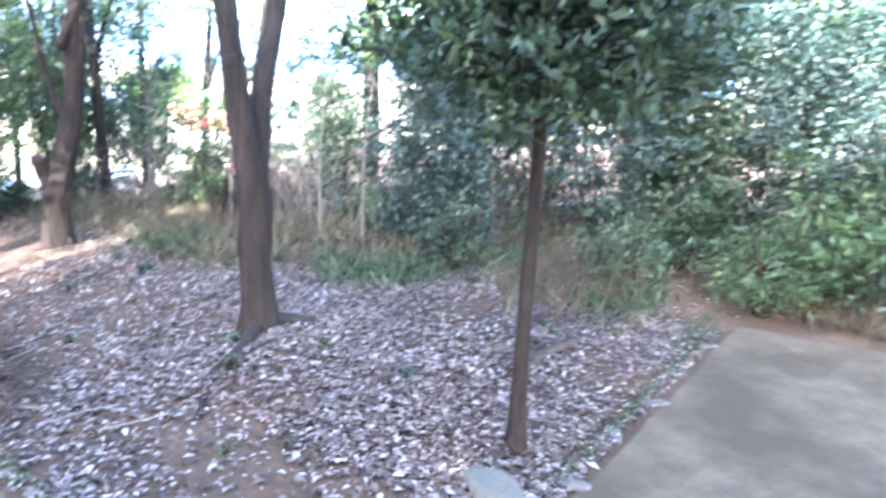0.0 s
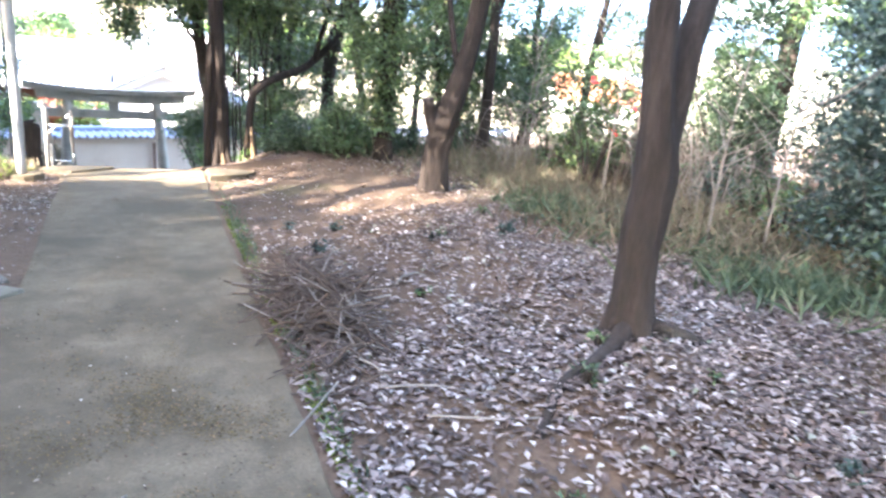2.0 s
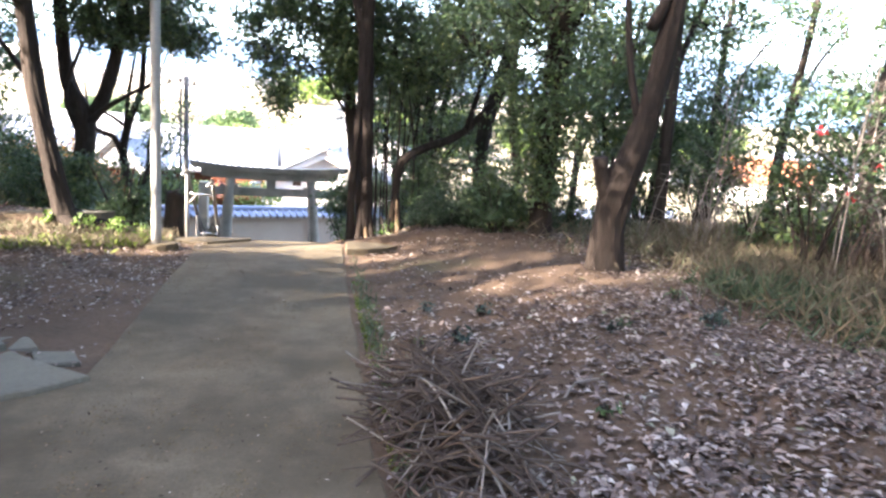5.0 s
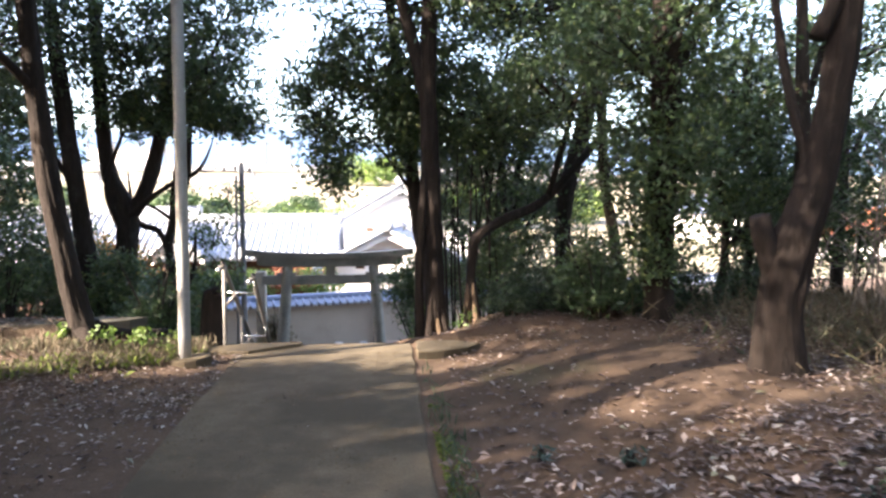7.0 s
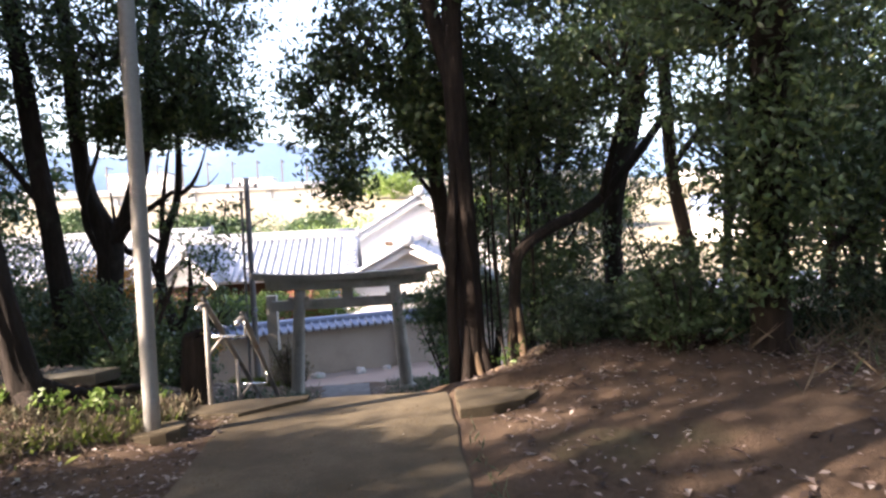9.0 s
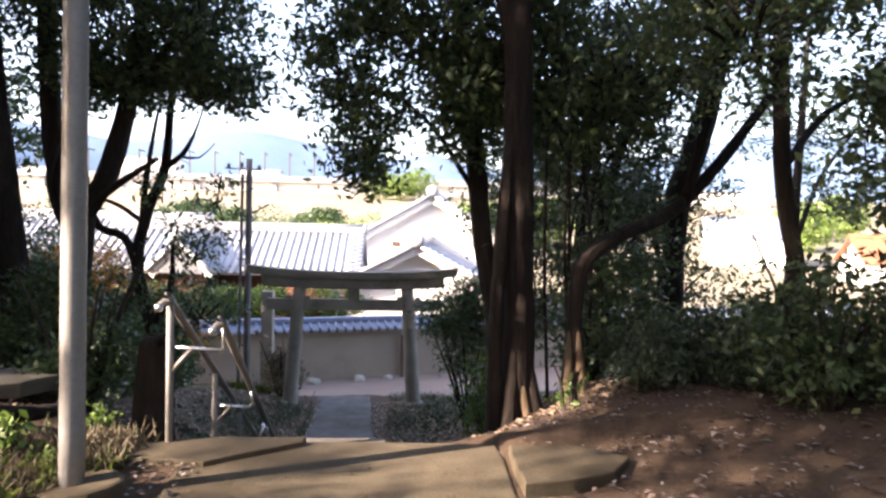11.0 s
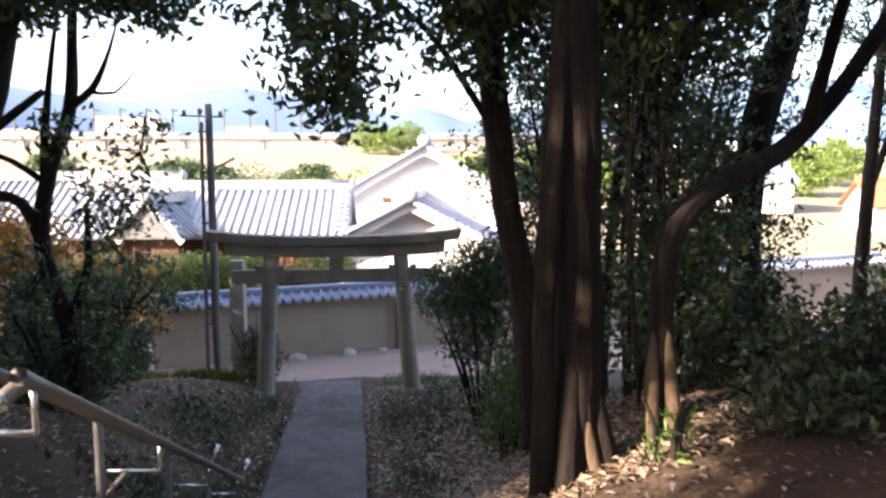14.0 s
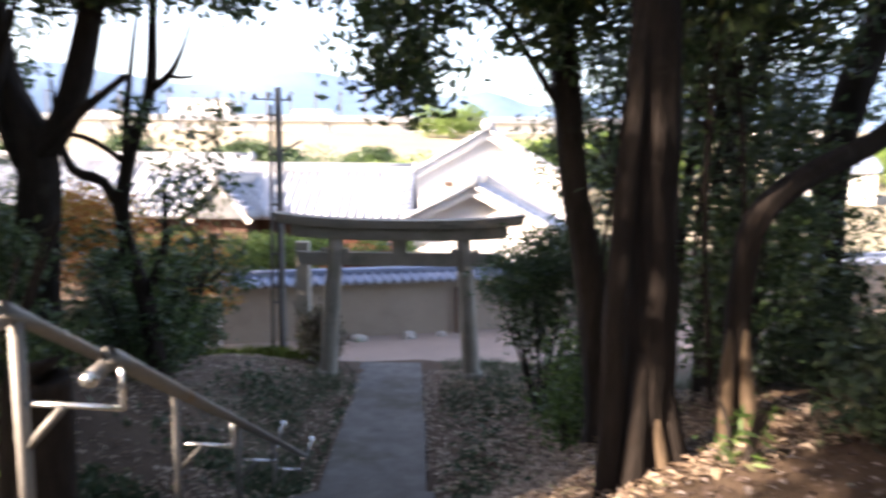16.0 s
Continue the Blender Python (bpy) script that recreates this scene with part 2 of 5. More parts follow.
def part(name, me, material, parent=None, label=""):
    if isinstance(me, bmesh.types.BMesh):
        me = bm_mesh(name, me)
    if not me.materials:
        me.materials.append(material)
    ob = new(name, me)
    ob.parent = parent
    if label:
        tagged(ob, label)
    return ob


def thing(name, at, label, category, group="", kind=""):
    ob = new(name)
    ob.empty_display_size = 0.1
    ob.location = at
    return tagged(ob, label, category, group, kind)


def box(bm, size, m=Matrix(), bevel=0.0):
    made = bmesh.ops.create_cube(bm, size=1.0, matrix=m @ Matrix.Diagonal((*size, 1)))
    if bevel:
        edges = list({e for v in made["verts"] for e in v.link_edges})
        bmesh.ops.bevel(bm, geom=edges, offset=bevel, segments=2, affect="EDGES", profile=0.6)
    return bm


def boxed(size, m=Matrix(), bevel=0.01):
    return box(bmesh.new(), size, m, bevel)


def spline(points, step):
    """Catmull-Rom through points (x, y, z, r)."""
    p = np.array(points, float)
    p = np.vstack([2 * p[0] - p[1], p, 2 * p[-1] - p[-2]])
    out = []
    for i in range(1, len(p) - 2):
        n = max(2, int(np.linalg.norm(p[i + 1, :3] - p[i, :3]) / step))
        for t in np.arange(n) / n:
            a, b, c, d = p[i - 1], p[i], p[i + 1], p[i + 2]
            out.append(0.5 * (2 * b + (c - a) * t + (2 * a - 5 * b + 4 * c - d) * t * t + (3 * b - a - 3 * c + d) * t ** 3))
    out.append(p[-2])
    return np.array(out)


def tube(points, segs=12, step=0.12, rough=0.0, seed=0, flare=0.0):
    """Vertices and quads of a round limb along points (x, y, z, r), lumpy by rough, with root ribs at its foot by flare."""
    p = spline(points, step)
    n = len(p)
    tang = np.gradient(p[:, :3], axis=0)
    tang /= np.linalg.norm(tang, axis=1)[:, None] + 1e-9
    up = np.array((0.0, 1.0, 0.0)) if abs(tang[0][1]) < 0.9 else np.array((1.0, 0.0, 0.0))
    verts = np.zeros((n, segs, 3))
    ang = np.arange(segs) * 2 * math.pi / segs
    for i in range(n):
        side = np.cross(tang[i], up)
        side /= np.linalg.norm(side)
        up = np.cross(side, tang[i])
        r = np.full(segs, max(p[i, 3], 0.002))
        if rough:
            for k in range(segs):
                q = Vector((math.cos(ang[k]) * 2.2 + seed, math.sin(ang[k]) * 2.2, p[i, 2] * 1.6 + p[i, 1]))
                ridge = noise.noise(Vector((math.cos(ang[k]) * 5.5 + seed, math.sin(ang[k]) * 5.5, p[i, 2] * 1.1)))
                scale = noise.noise(Vector((math.cos(ang[k]) * 13 + seed, math.sin(ang[k]) * 13, p[i, 2] * 4.5)))
                r[k] *= 1 + rough * (noise.noise(q) + 0.5 * noise.noise(q * 3.1) + 0.25 * ridge + 0.3 * scale)
        if flare:
            h = max(0.0, p[i, 2] - p[0, 2] - 0.25)
            r *= 1 + flare * math.exp(-h / 0.16) * (1 + 0.55 * np.cos(ang * 4 + seed))
        verts[i] = p[i, :3] + r[:, None] * (np.cos(ang)[:, None] * side + np.sin(ang)[:, None] * up)
    idx = np.arange(n * segs).reshape(n, segs)
    a, b = idx[:-1], idx[1:]
    faces = np.stack([a, np.roll(a, -1, 1), np.roll(b, -1, 1), b], -1).reshape(-1, 4)
    verts = verts.reshape(-1, 3)
    tip = len(verts)
    verts = np.vstack([verts, p[-1, :3], p[0, :3]])
    last, first = idx[-1], idx[0]
    caps = [(last[k], last[(k + 1) % segs], tip, tip) for k in range(segs)]
    return verts, faces, [c[:3] for c in caps] + [(first[(k + 1) % segs], first[k], tip + 1) for k in range(segs)]


def tube_mesh(name, points, segs=12, step=0.12, rough=0.0, seed=0, flare=0.0):
    v, f, caps = tube(points, segs, step, rough, seed, flare)
    me = bpy.data.meshes.new(name)
    me.from_pydata(v.tolist(), [], f.tolist() + [list(map(int, c)) for c in caps])
    return smooth(me)


def tubes_mesh(name, many, segs=4, step=0.2):
    """Many thin stems in one mesh."""
    vs, fs, base = [], [], 0
    for pts in many:
        v, f, _ = tube(pts, segs, step)
        vs.append(v)
        fs.append(f + base)
        base += len(v)
    return smooth(quick_mesh(name, np.vstack(vs), np.vstack(fs)))


def unit(a):
    return a / (np.linalg.norm(a, axis=1)[:, None] + 1e-9)


def leaf_mesh(name, at, length, width=0.45, droop=0.3, fold=0.25, lie=0.0, axis=None):
    """Pointed leaves folded along the midrib, one at each place. lie: how flat they lie."""
    n = len(at)
    length = np.broadcast_to(length, n) * rng.uniform(0.7, 1.25, n)
    a = rng.normal(size=(n, 3)) if axis is None else axis + 0.35 * rng.normal(size=(n, 3))
    a[:, 2] = a[:, 2] * (1 - lie) - (droop if axis is None else 0)
    a = unit(a)
    ref = rng.normal(size=(n, 3)) * (1 - lie)
    ref[:, 2] += lie * 2
    s = unit(np.cross(a, ref))
    nrm = np.cross(s, a)
    L, half = length[:, None], (length * width / 2)[:, None]
    p0 = at - a * L * 0.5
    p3 = at + a * L * 0.5 - nrm * L * 0.06
    lift = half * fold * 2 * rng.uniform(0.2, 1.4, (n, 1))
    p1 = at - a * L * 0.05 + s * half + nrm * lift
    p2 = at - a * L * 0.05 - s * half + nrm * lift
    v = np.stack([p0, p1, p2, p3], 1).reshape(-1, 3)
    o = np.arange(n)[:, None] * 4
    f = np.stack([o + (0, 3, 1), o + (0, 2, 3)], 1).reshape(-1, 3)
    return quick_mesh(name, v, f)


def clump_points(blobs, per, spread):
    """Clump centres in the ellipsoids (x, y, z, rx, ry, rz, count), denser near their skin, and leaf places round each."""
    cs = []
    spread = spread * 0.82
    for x, y, z, rx, ry, rz, count in blobs:
        d = unit(rng.normal(size=(count, 3))) * rng.uniform(0.15, 1.0, (count, 1)) ** 0.5
        cs.append(np.array((x, y, z)) + d * (rx, ry, rz))
    cs = np.vstack(cs)
    pts = np.repeat(cs, per, 0) + np.clip(rng.normal(size=(len(cs) * per, 3)), -1.7, 1.7) * np.array((1, 1, 0.6)) * spread * np.repeat(rng.uniform(0.6, 1.4, len(cs)), per)[:, None]
    return cs, pts


def tree(name, label, trunk, limbs=(), blobs=(), leaf=EVERGREEN, size=0.09, per=26, spread=0.16, bark=BARK, rough=0.12,
         flare=0.6, category="tree", group="", roots=(), width=0.45, crown_label="", twigs=True):
    x, y, z, _ = trunk[0]
    t = thing(name, (x, y, z), label, category, group)
    rel = lambda pts: [(px - x, py - y, pz - z, r) for px, py, pz, r in pts]
    seed = rng.uniform(0, 50)
    part("trunk", tube_mesh("trunk", [(0, 0, -0.25, trunk[0][3])] + rel(trunk), 36, 0.065, rough, seed, flare), bark, t)
    for k, limb in enumerate(limbs):
        part("limb", tube_mesh("limb", rel(limb), 10, 0.1, rough, seed + k), bark, t)
    for k, root in enumerate(roots):
        part("root", tube_mesh("root", rel(root), 8, 0.1, 0.2, seed + k), bark, t)
    if blobs:
        hub = [(b[0] - x, b[1] - y, b[2] - z, *b[3:]) for b in blobs]
        cs, pts = clump_points(hub, per, spread)
        crown = part("crown", leaf_mesh("crown", pts, size, width), leaf, t, crown_label)
        if twigs:
            stems, k = [], 0
            for b in hub:
                for c in cs[k:k + b[6]][::3]:
                    o = np.array(b[:3]) * 0.75 + c * 0.25 - (0, 0, b[5] * 0.35)
                    mid = (o + c) / 2 + rng.normal(size=3) * 0.08
                    stems.append([(*o, 0.014), (*mid, 0.009), (*c, 0.004)])
                k += b[6]
            tagged(part("twig_mass", tubes_mesh("twig_mass", stems, 3, 0.3), bark, t), kind="stuff")
    return t


# ---- ground ----
def ease(a, b, x):
    t = min(1.0, max(0.0, (x - a) / (b - a)))
    return t * t * (3 - 2 * t)


STAIR_TOP, STAIR_END, LOW = 9.95, 14.15, -1.95


def lane(y):
    """Height along the middle of the way: level, stairs, lower walk, road."""
    if y < STAIR_TOP:
        return 0.0
    if y < STAIR_END:
        return LOW * (y - STAIR_TOP) / (STAIR_END - STAIR_TOP)
    return LOW - 0.75 * ease(18.6, 21.5, y)


def height(x, y):
    up = 0.2 - 1.5 * ease(10.5, 16.5, y) - 1.4 * ease(16.0, 22.0, y)
    side = ease(-0.75, 1.7, x) + ease(1.85, 3.8, -x)
    z = lane(y) * (1 - side) + up * side
    if y < STAIR_TOP:
        z = 0.24 * ease(0.3, 2.3, x) * ease(-0.1, 1.3, y) + 0.1 * ease(1.8, 3.4, -x)
    z -= 3.0 * ease(9, 24, abs(x)) * ease(-6, 4, y) * (1 if y < 22 else 0) * (1 - ease(12, 22, y))
    if y > 22:
        z = -2.7 + (0.0 if y < 45 else 20.0 * ease(45, 300, y))
    wob = 0.05 * noise.noise(Vector((x * 0.9, y * 0.9, 0))) + 0.025 * noise.noise(Vector((x * 3.1, y * 3.1, 4)))
    if y < 9.8 and (-2.1 < x < 0.16 or (x < 5.5 and -2.0 < y < 0.16)) and x > -2.2:
        core = (-1.4 < x < -0.15) or (y < 4 and -1.9 < x < -0.15) or (-1.8 < y < -0.2 and -1.9 < x < 5.2)
        return -0.09 if core else -0.012
    on_way = (-2.05 < x < 0.0 and -8 < y < 10) or (-1.95 < x < -0.75 and 10 <= y < 19) or (-2.1 < x < 5.3 and -1.9 < y < -0.06)
    return z + (-0.09 if on_way else wob - 0.02 * (abs(y - 21) < 2.6))


def axis_steps(near_lo, near_hi, step, far_lo, far_hi):
    mid = list(np.arange(near_lo, near_hi, step))
    lo, hi, s = [], [], step
    a = near_lo
    while a > far_lo:
        s *= 1.35
        a -= s
        lo.append(a)
    s, a = step, mid[-1]
    while a < far_hi:
        s *= 1.35
        a += s
        hi.append(a)
    return lo[::-1] + mid + hi


gx, gy = axis_steps(-9, 11, 0.16, -2600, 2600), axis_steps(-5, 25, 0.16, -900, 2600)
gv = [(x, y, height(x, y)) for y in gy for x in gx]
w = len(gx)
gf = [(j * w + i, j * w + i + 1, (j + 1) * w + i + 1, (j + 1) * w + i) for j in range(len(gy) - 1) for i in range(w - 1)]
ground_me = smooth(quick_mesh("ground", gv, gf))
ground_me.materials.append(SOIL)
ground_me.materials.append(FIELD)
cx = np.array([gv[f[0]] for f in gf])
ground_me.polygons.foreach_set("material_index", (cx[:, 1] > 40).astype(np.int32))
ground = tagged(new("ground", ground_me), "brown earth of a wooded hill, fields beyond", "ground", kind="structure")


def slab(outline, top, thick, chamfer=0.012, wobble=0.0, seed=0):
    """A flat piece with the given outline; its top edge is chamfered."""
    bm = bmesh.new()
    vs = [bm.verts.new((x, y, top)) for x, y in outline]
    f = bm.faces.new(vs)
    ext = bmesh.ops.extrude_face_region(bm, geom=[f])
    for v in ext["geom"]:
        if isinstance(v, bmesh.types.BMVert):
            v.co.z -= thick
    bmesh.ops.recalc_face_normals(bm, faces=bm.faces)
    rim = [e for e in bm.edges if all(abs(v.co.z - top) < 1e-5 for v in e.verts)]
    bmesh.ops.bevel(bm, geom=rim, offset=chamfer, segments=2, affect="EDGES", profile=0.6)
    for v in bm.verts:
        v.co.z += wobble * noise.noise(Vector((v.co.x * 3 + seed, v.co.y * 3, 0)))
    return bm


def ragged(points, step, amount, seed):
    """An outline with finely broken edges."""
    out = []
    for (ax, ay), (bx, by) in zip(points, points[1:] + points[:1]):
        n = max(1, int(math.hypot(bx - ax, by - ay) / step))
        for k in range(n):
            x, y = ax + (bx - ax) * k / n, ay + (by - ay) * k / n
            q = noise.noise_vector(Vector((x * 2.3 + seed, y * 2.3, seed)))
            out.append((x + amount * q.x, y + amount * q.y))
    return out


path_outline = [(0.02, 0.0), (0.02, 5.0), (0.05, 9.4), (0.05, 9.95), (-1.0, 9.98), (-1.72, 9.9), (-1.66, 8.6), (-1.58, 6.6), (-1.52, 4.95),
                (-2.0, 4.5), (-2.12, 4.0), (-2.2, 2.0), (-2.3, -7.0), (0.4, -7.0), (1.2, -2.2), (5.45, -2.0), (5.4, -0.04)]
tagged(part("footpath", slab(ragged(path_outline, 0.22, 0.035, 3.0), 0.0, 0.14, 0.015), CONCRETE),
       "grey concrete footpath with mossy brown stains and broken edges", "footpath", kind="structure")

# stairs down to the gate, and the walk below them
stairs = thing("staircase", (-1.2, STAIR_TOP, 0), "worn concrete steps going down the bank", "stairs", kind="structure")
N = 11
rise, tread = -LOW / N, (STAIR_END - STAIR_TOP) / N
step_me = bm_mesh("step", box(bmesh.new(), (1.15, tread + 0.05, rise + 0.12), Matrix.Translation((0, tread / 2, -rise / 2 - 0.06)), 0.012))
step_me.materials.append(DARK_CONCRETE)
for k in range(N):
    s = new("step", step_me)
    s.parent = stairs
    s.location = (-0.035 * k / 3, k * tread + 0.01, -(k + 1) * rise + rise * 0.5 - 0.01)
tagged(part("lower_walk", slab(ragged([(-0.8, 14.1), (-1.1, 18.75), (-2.1, 18.75), (-1.9, 14.1)], 0.3, 0.03, 8.0), LOW + 0.012, 0.12), DARK_CONCRETE),
       "dark concrete walk between grassy verges", "footpath", kind="structure")
crest = slab(ragged([(-2.1, 9.62), (-1.6, 9.55), (-1.1, 9.88), (-1.1, 10.0), (-1.6, 9.98), (-2.05, 9.85)], 0.15, 0.03, 5), 0.03, 0.16)
tagged(part("kerb", crest, CONCRETE), "low concrete kerb at the head of the steps", "kerb", kind="structure")
apron = slab(ragged([(0.08, 9.15), (0.6, 9.3), (0.75, 9.55), (0.5, 9.75), (0.08, 9.75)], 0.2, 0.05, 2), 0.06, 0.2)
tagged(part("kerb", apron, CONCRETE), "worn concrete block beside the path", "kerb", kind="structure")
road = slab([(-14, 18.9), (14, 20.2), (14, 27.5), (0.0, 24.0), (-14, 19.9)], -2.62, 0.2)
tagged(part("road", road, ROAD), "narrow pinkish road in front of the garden wall", "road", kind="structure")

side = slab(ragged([(-3.0, 10.85), (-3.5, 11.15), (-4.3, 11.25), (-7.5, 11.45), (-7.5, 10.4), (-4.4, 10.3), (-3.5, 10.35), (-3.05, 10.55)], 0.3, 0.08, 4.0), 0.0, 0.1)
for v in side.verts:
    v.co.z += 0.215 - 1.5 * ease(10.5, 16.5, v.co.y)
tagged(part("side_path", side, SLAB), "grey concrete strip branching off below the bank", "footpath", kind="structure")

# flat stones of a side step
STEPS_OF = "side steps"
STONES = [[(-1.48, 4.93), (-1.75, 5.12), (-2.05, 5.35), (-2.3, 5.0), (-2.02, 4.52), (-1.7, 4.7)],
          [(-2.08, 5.38), (-2.28, 5.62), (-2.7, 5.75), (-3.0, 5.3), (-2.45, 4.8), (-2.33, 5.0)],
          [(-2.3, 5.66), (-2.5, 5.95), (-3.0, 6.4), (-3.5, 6.3), (-3.2, 5.7), (-2.72, 5.8)],
          [(-2.55, 6.05), (-3.05, 6.5), (-3.4, 6.95), (-4.1, 6.7), (-3.6, 6.4)]]
STONES += [[(-1.95, 5.45), (-2.1, 5.72), (-2.32, 5.62), (-2.2, 5.36)], [(-1.62, 5.2), (-1.72, 5.42), (-1.95, 5.4), (-1.84, 5.17)], [(-2.05, 4.4), (-2.4, 4.72), (-2.75, 4.6), (-2.6, 4.2), (-2.2, 4.15)]]
for k, o in enumerate(STONES):
    tagged(part("stone_slab", slab(ragged(o, 0.12, 0.03, k * 7.0), (0.035, 0.07, 0.105, 0.14, 0.02, 0.015, 0.012)[k], 0.3, 0.02, 0.015, k), SLAB),
           "flat grey stone slab of a rough step", "stone slab", STEPS_OF)


def rock(name, at, size, material, label, seed, group=""):
    bm = bmesh.new()
    bmesh.ops.create_icosphere(bm, subdivisions=3, radius=1.0)
    for v in bm.verts:
        d = v.co.normalized()
        q = max(-0.62, min(0.62, d.z)) / 0.62 * 0.8
        v.co = Vector((d.x, d.y, q)) * (1 + 0.28 * noise.noise(d * 1.4 + Vector((seed, 0, 0))) + 0.08 * noise.noise(d * 5 + Vector((seed, 3, 0))))
        v.co = Vector((v.co.x * size[0], v.co.y * size[1], v.co.z * size[2]))
    ob = part(name, smooth(bm_mesh(name, bm)), material)
    ob.location = at
    ob.rotation_euler.z = seed * 1.7
    return tagged(ob, label, "stone", group)


rock("stone", (0.31, 1.15, 0.05), (0.25, 0.16, 0.11), SLAB, "grey mossy block half sunk in the leaves beside the path", 1.0)
rock("stone", (1.52, 0.3, 0.05), (0.2, 0.13, 0.07), SLAB, "flat brown stone at the young tree's foot", 4.4)
rock("stone", (-0.48, 1.84, 0.025), (0.1, 0.07, 0.05), PALE_ROCK, "small pale stone lying on the concrete", 2.2)
for k, (x, y) in enumerate([(1.9, 0.04), (2.6, 0.08), (3.2, 0.03), (3.9, 0.08), (4.6, 0.04)]):
    rock("stone", (x, y, -0.005), (0.12, 0.05, 0.03), DARK_CONCRETE, "small edging stone half sunk along the path", 3.0 + k, "edging stones")
for k, (x, y) in enumerate([(-2.7, 22.66), (-1.57, 23.0), (-0.85, 23.22)]):
    rock("stone", (x, y, -2.6), (0.2, 0.15, 0.13) if k < 2 else (0.12, 0.1, 0.09), PALE_ROCK, "pale round stone at the foot of the wall", 11.0 + k, "wall stones")


# ---- gate ----
def gate():
    t = thing("torii_gate", (-1.39, 17.87, LOW), "weathered grey stone shrine gate", "gate")
    for sx in (-1, 1):
        x0, x1 = sx * 1.12, sx * 0.95
        z1 = 0.23 - LOW
        shaft = part("pillar", tube_mesh("pillar", [(x0, 0, -0.2, 0.138), (x0 + (x1 - x0) * 0.5, 0, z1 * 0.5, 0.125), (x1, 0, z1, 0.112)], 20, 0.2, 0.02, sx), STONE, t)
        part("collar", tube_mesh("collar", [(x0, 0, 0.0, 0.17), (x0, 0, 0.12, 0.165), (x0, 0, 0.16, 0.13)], 20, 0.05, 0.05, sx), STONE, shaft)
        for d in (-1, 1):
            part("wedge", boxed((0.1, 0.1, 0.06), Matrix.Translation((x1 * 1.03 + d * 0.16, 0, 2.0)) @ Matrix.Rotation(-0.15 * d, 4, "Y"), 0.008), STONE, t)

    def bowed(half, depth, tall, z, lift, flare):
        bm = bmesh.new()
        rows = []
        for k in range(29):
            u = k / 14 - 1
            h = z + lift * abs(u) ** 2.6
            x = half * u
            ring = [(-depth, -tall / 2), (depth, -tall / 2), (depth * 1.12, tall / 2), (-depth * 1.12, tall / 2)]
            rows.append([bm.verts.new((x + u * flare * (dz + tall / 2), dy, h + dz * (1 + 0.15 * abs(u)))) for dy, dz in ring])
        for a, b in zip(rows, rows[1:]):
            for k in range(4):
                bm.faces.new((a[k], b[k], b[(k + 1) % 4], a[(k + 1) % 4]))
        bm.faces.new(rows[0])
        bm.faces.new(rows[-1][::-1])
        bmesh.ops.recalc_face_normals(bm, faces=bm.faces)
        bmesh.ops.bevel(bm, geom=[e for e in bm.edges if e.calc_face_angle(0) > 0.6], offset=0.012, segments=2, affect="EDGES")
        return bm
    part("shimaki", bowed(1.6, 0.12, 0.16, 2.245, 0.06, 0.1), STONE, t, "lower stone lintel")
    part("kasagi", bowed(1.82, 0.16, 0.13, 2.4, 0.09, 0.35), STONE, t, "upper stone lintel with lifted ends")
    part("tie_beam", boxed((3.05, 0.13, 0.2), Matrix.Translation((0, 0, 1.875)), 0.012), STONE, t)
    part("strut", boxed((0.21, 0.13, 0.2), Matrix.Translation((0, 0, 2.07)), 0.012), STONE, t)


gate()
post = part("stone_post", boxed((0.23, 0.23, 2.3), Matrix.Translation((0, 0, 1.15)), 0.02), STONE)
post.location = (-3.2, 19.4, -2.3)
tagged(post, "square grey stone post standing behind the gate", "post")


# ---- poles and rails ----
def stick(name, a, b, r, material, parent, r2=None, segs=14, label=""):
    return part(name, tube_mesh(name, [(*a, r), (*b, r2 or r)], segs, 0.4), material, parent, label)


lamp = thing("steel_pole", (-2.08, 9.15, 0.0), "tall galvanised steel pole set in a low concrete foot", "pole")
stick("shaft", (0, 0, -0.1), (0.02, 0, 7.5), 0.056, STEEL, lamp, 0.05)
part("foot", slab([(0.2 * math.cos(a) + 0.04, 0.17 * math.sin(a)) for a in np.arange(12) * math.pi / 6], 0.07, 0.15, 0.02, 0.03), CONCRETE, lamp)

twin = thing("utility_pole", (-3.74, 19.99, -2.4), "slim dark utility pole with a thin conduit and insulators", "pole")
stick("shaft", (0, 0, -0.1), (0, 0, 5.08), 0.075, POLE_DARK, twin, 0.062)
stick("conduit", (-0.17, -0.02, 0.2), (-0.13, -0.02, 4.75), 0.032, POLE_DARK, twin)
for z in (1.2, 2.1, 3.0, 3.9, 4.6):
    stick("clamp", (-0.19, -0.02, z), (0.06, -0.02, z), 0.02, POLE_DARK, twin, segs=8)
stick("stay_arm", (0.05, 0, 3.95), (0.42, 0, 4.15), 0.02, POLE_DARK, twin, segs=8)
for x, z in ((-0.42, 4.92), (-0.15, 4.95), (0.2, 4.9), (-0.13, 4.72)):
    stick("insulator", (x, 0, z - 0.05), (x, 0, z + 0.05), 0.035, POLE_DARK, twin, segs=8)
stick("cross_arm", (-0.5, 0, 4.88), (0.25, 0, 4.86), 0.015, POLE_DARK, twin, segs=8)


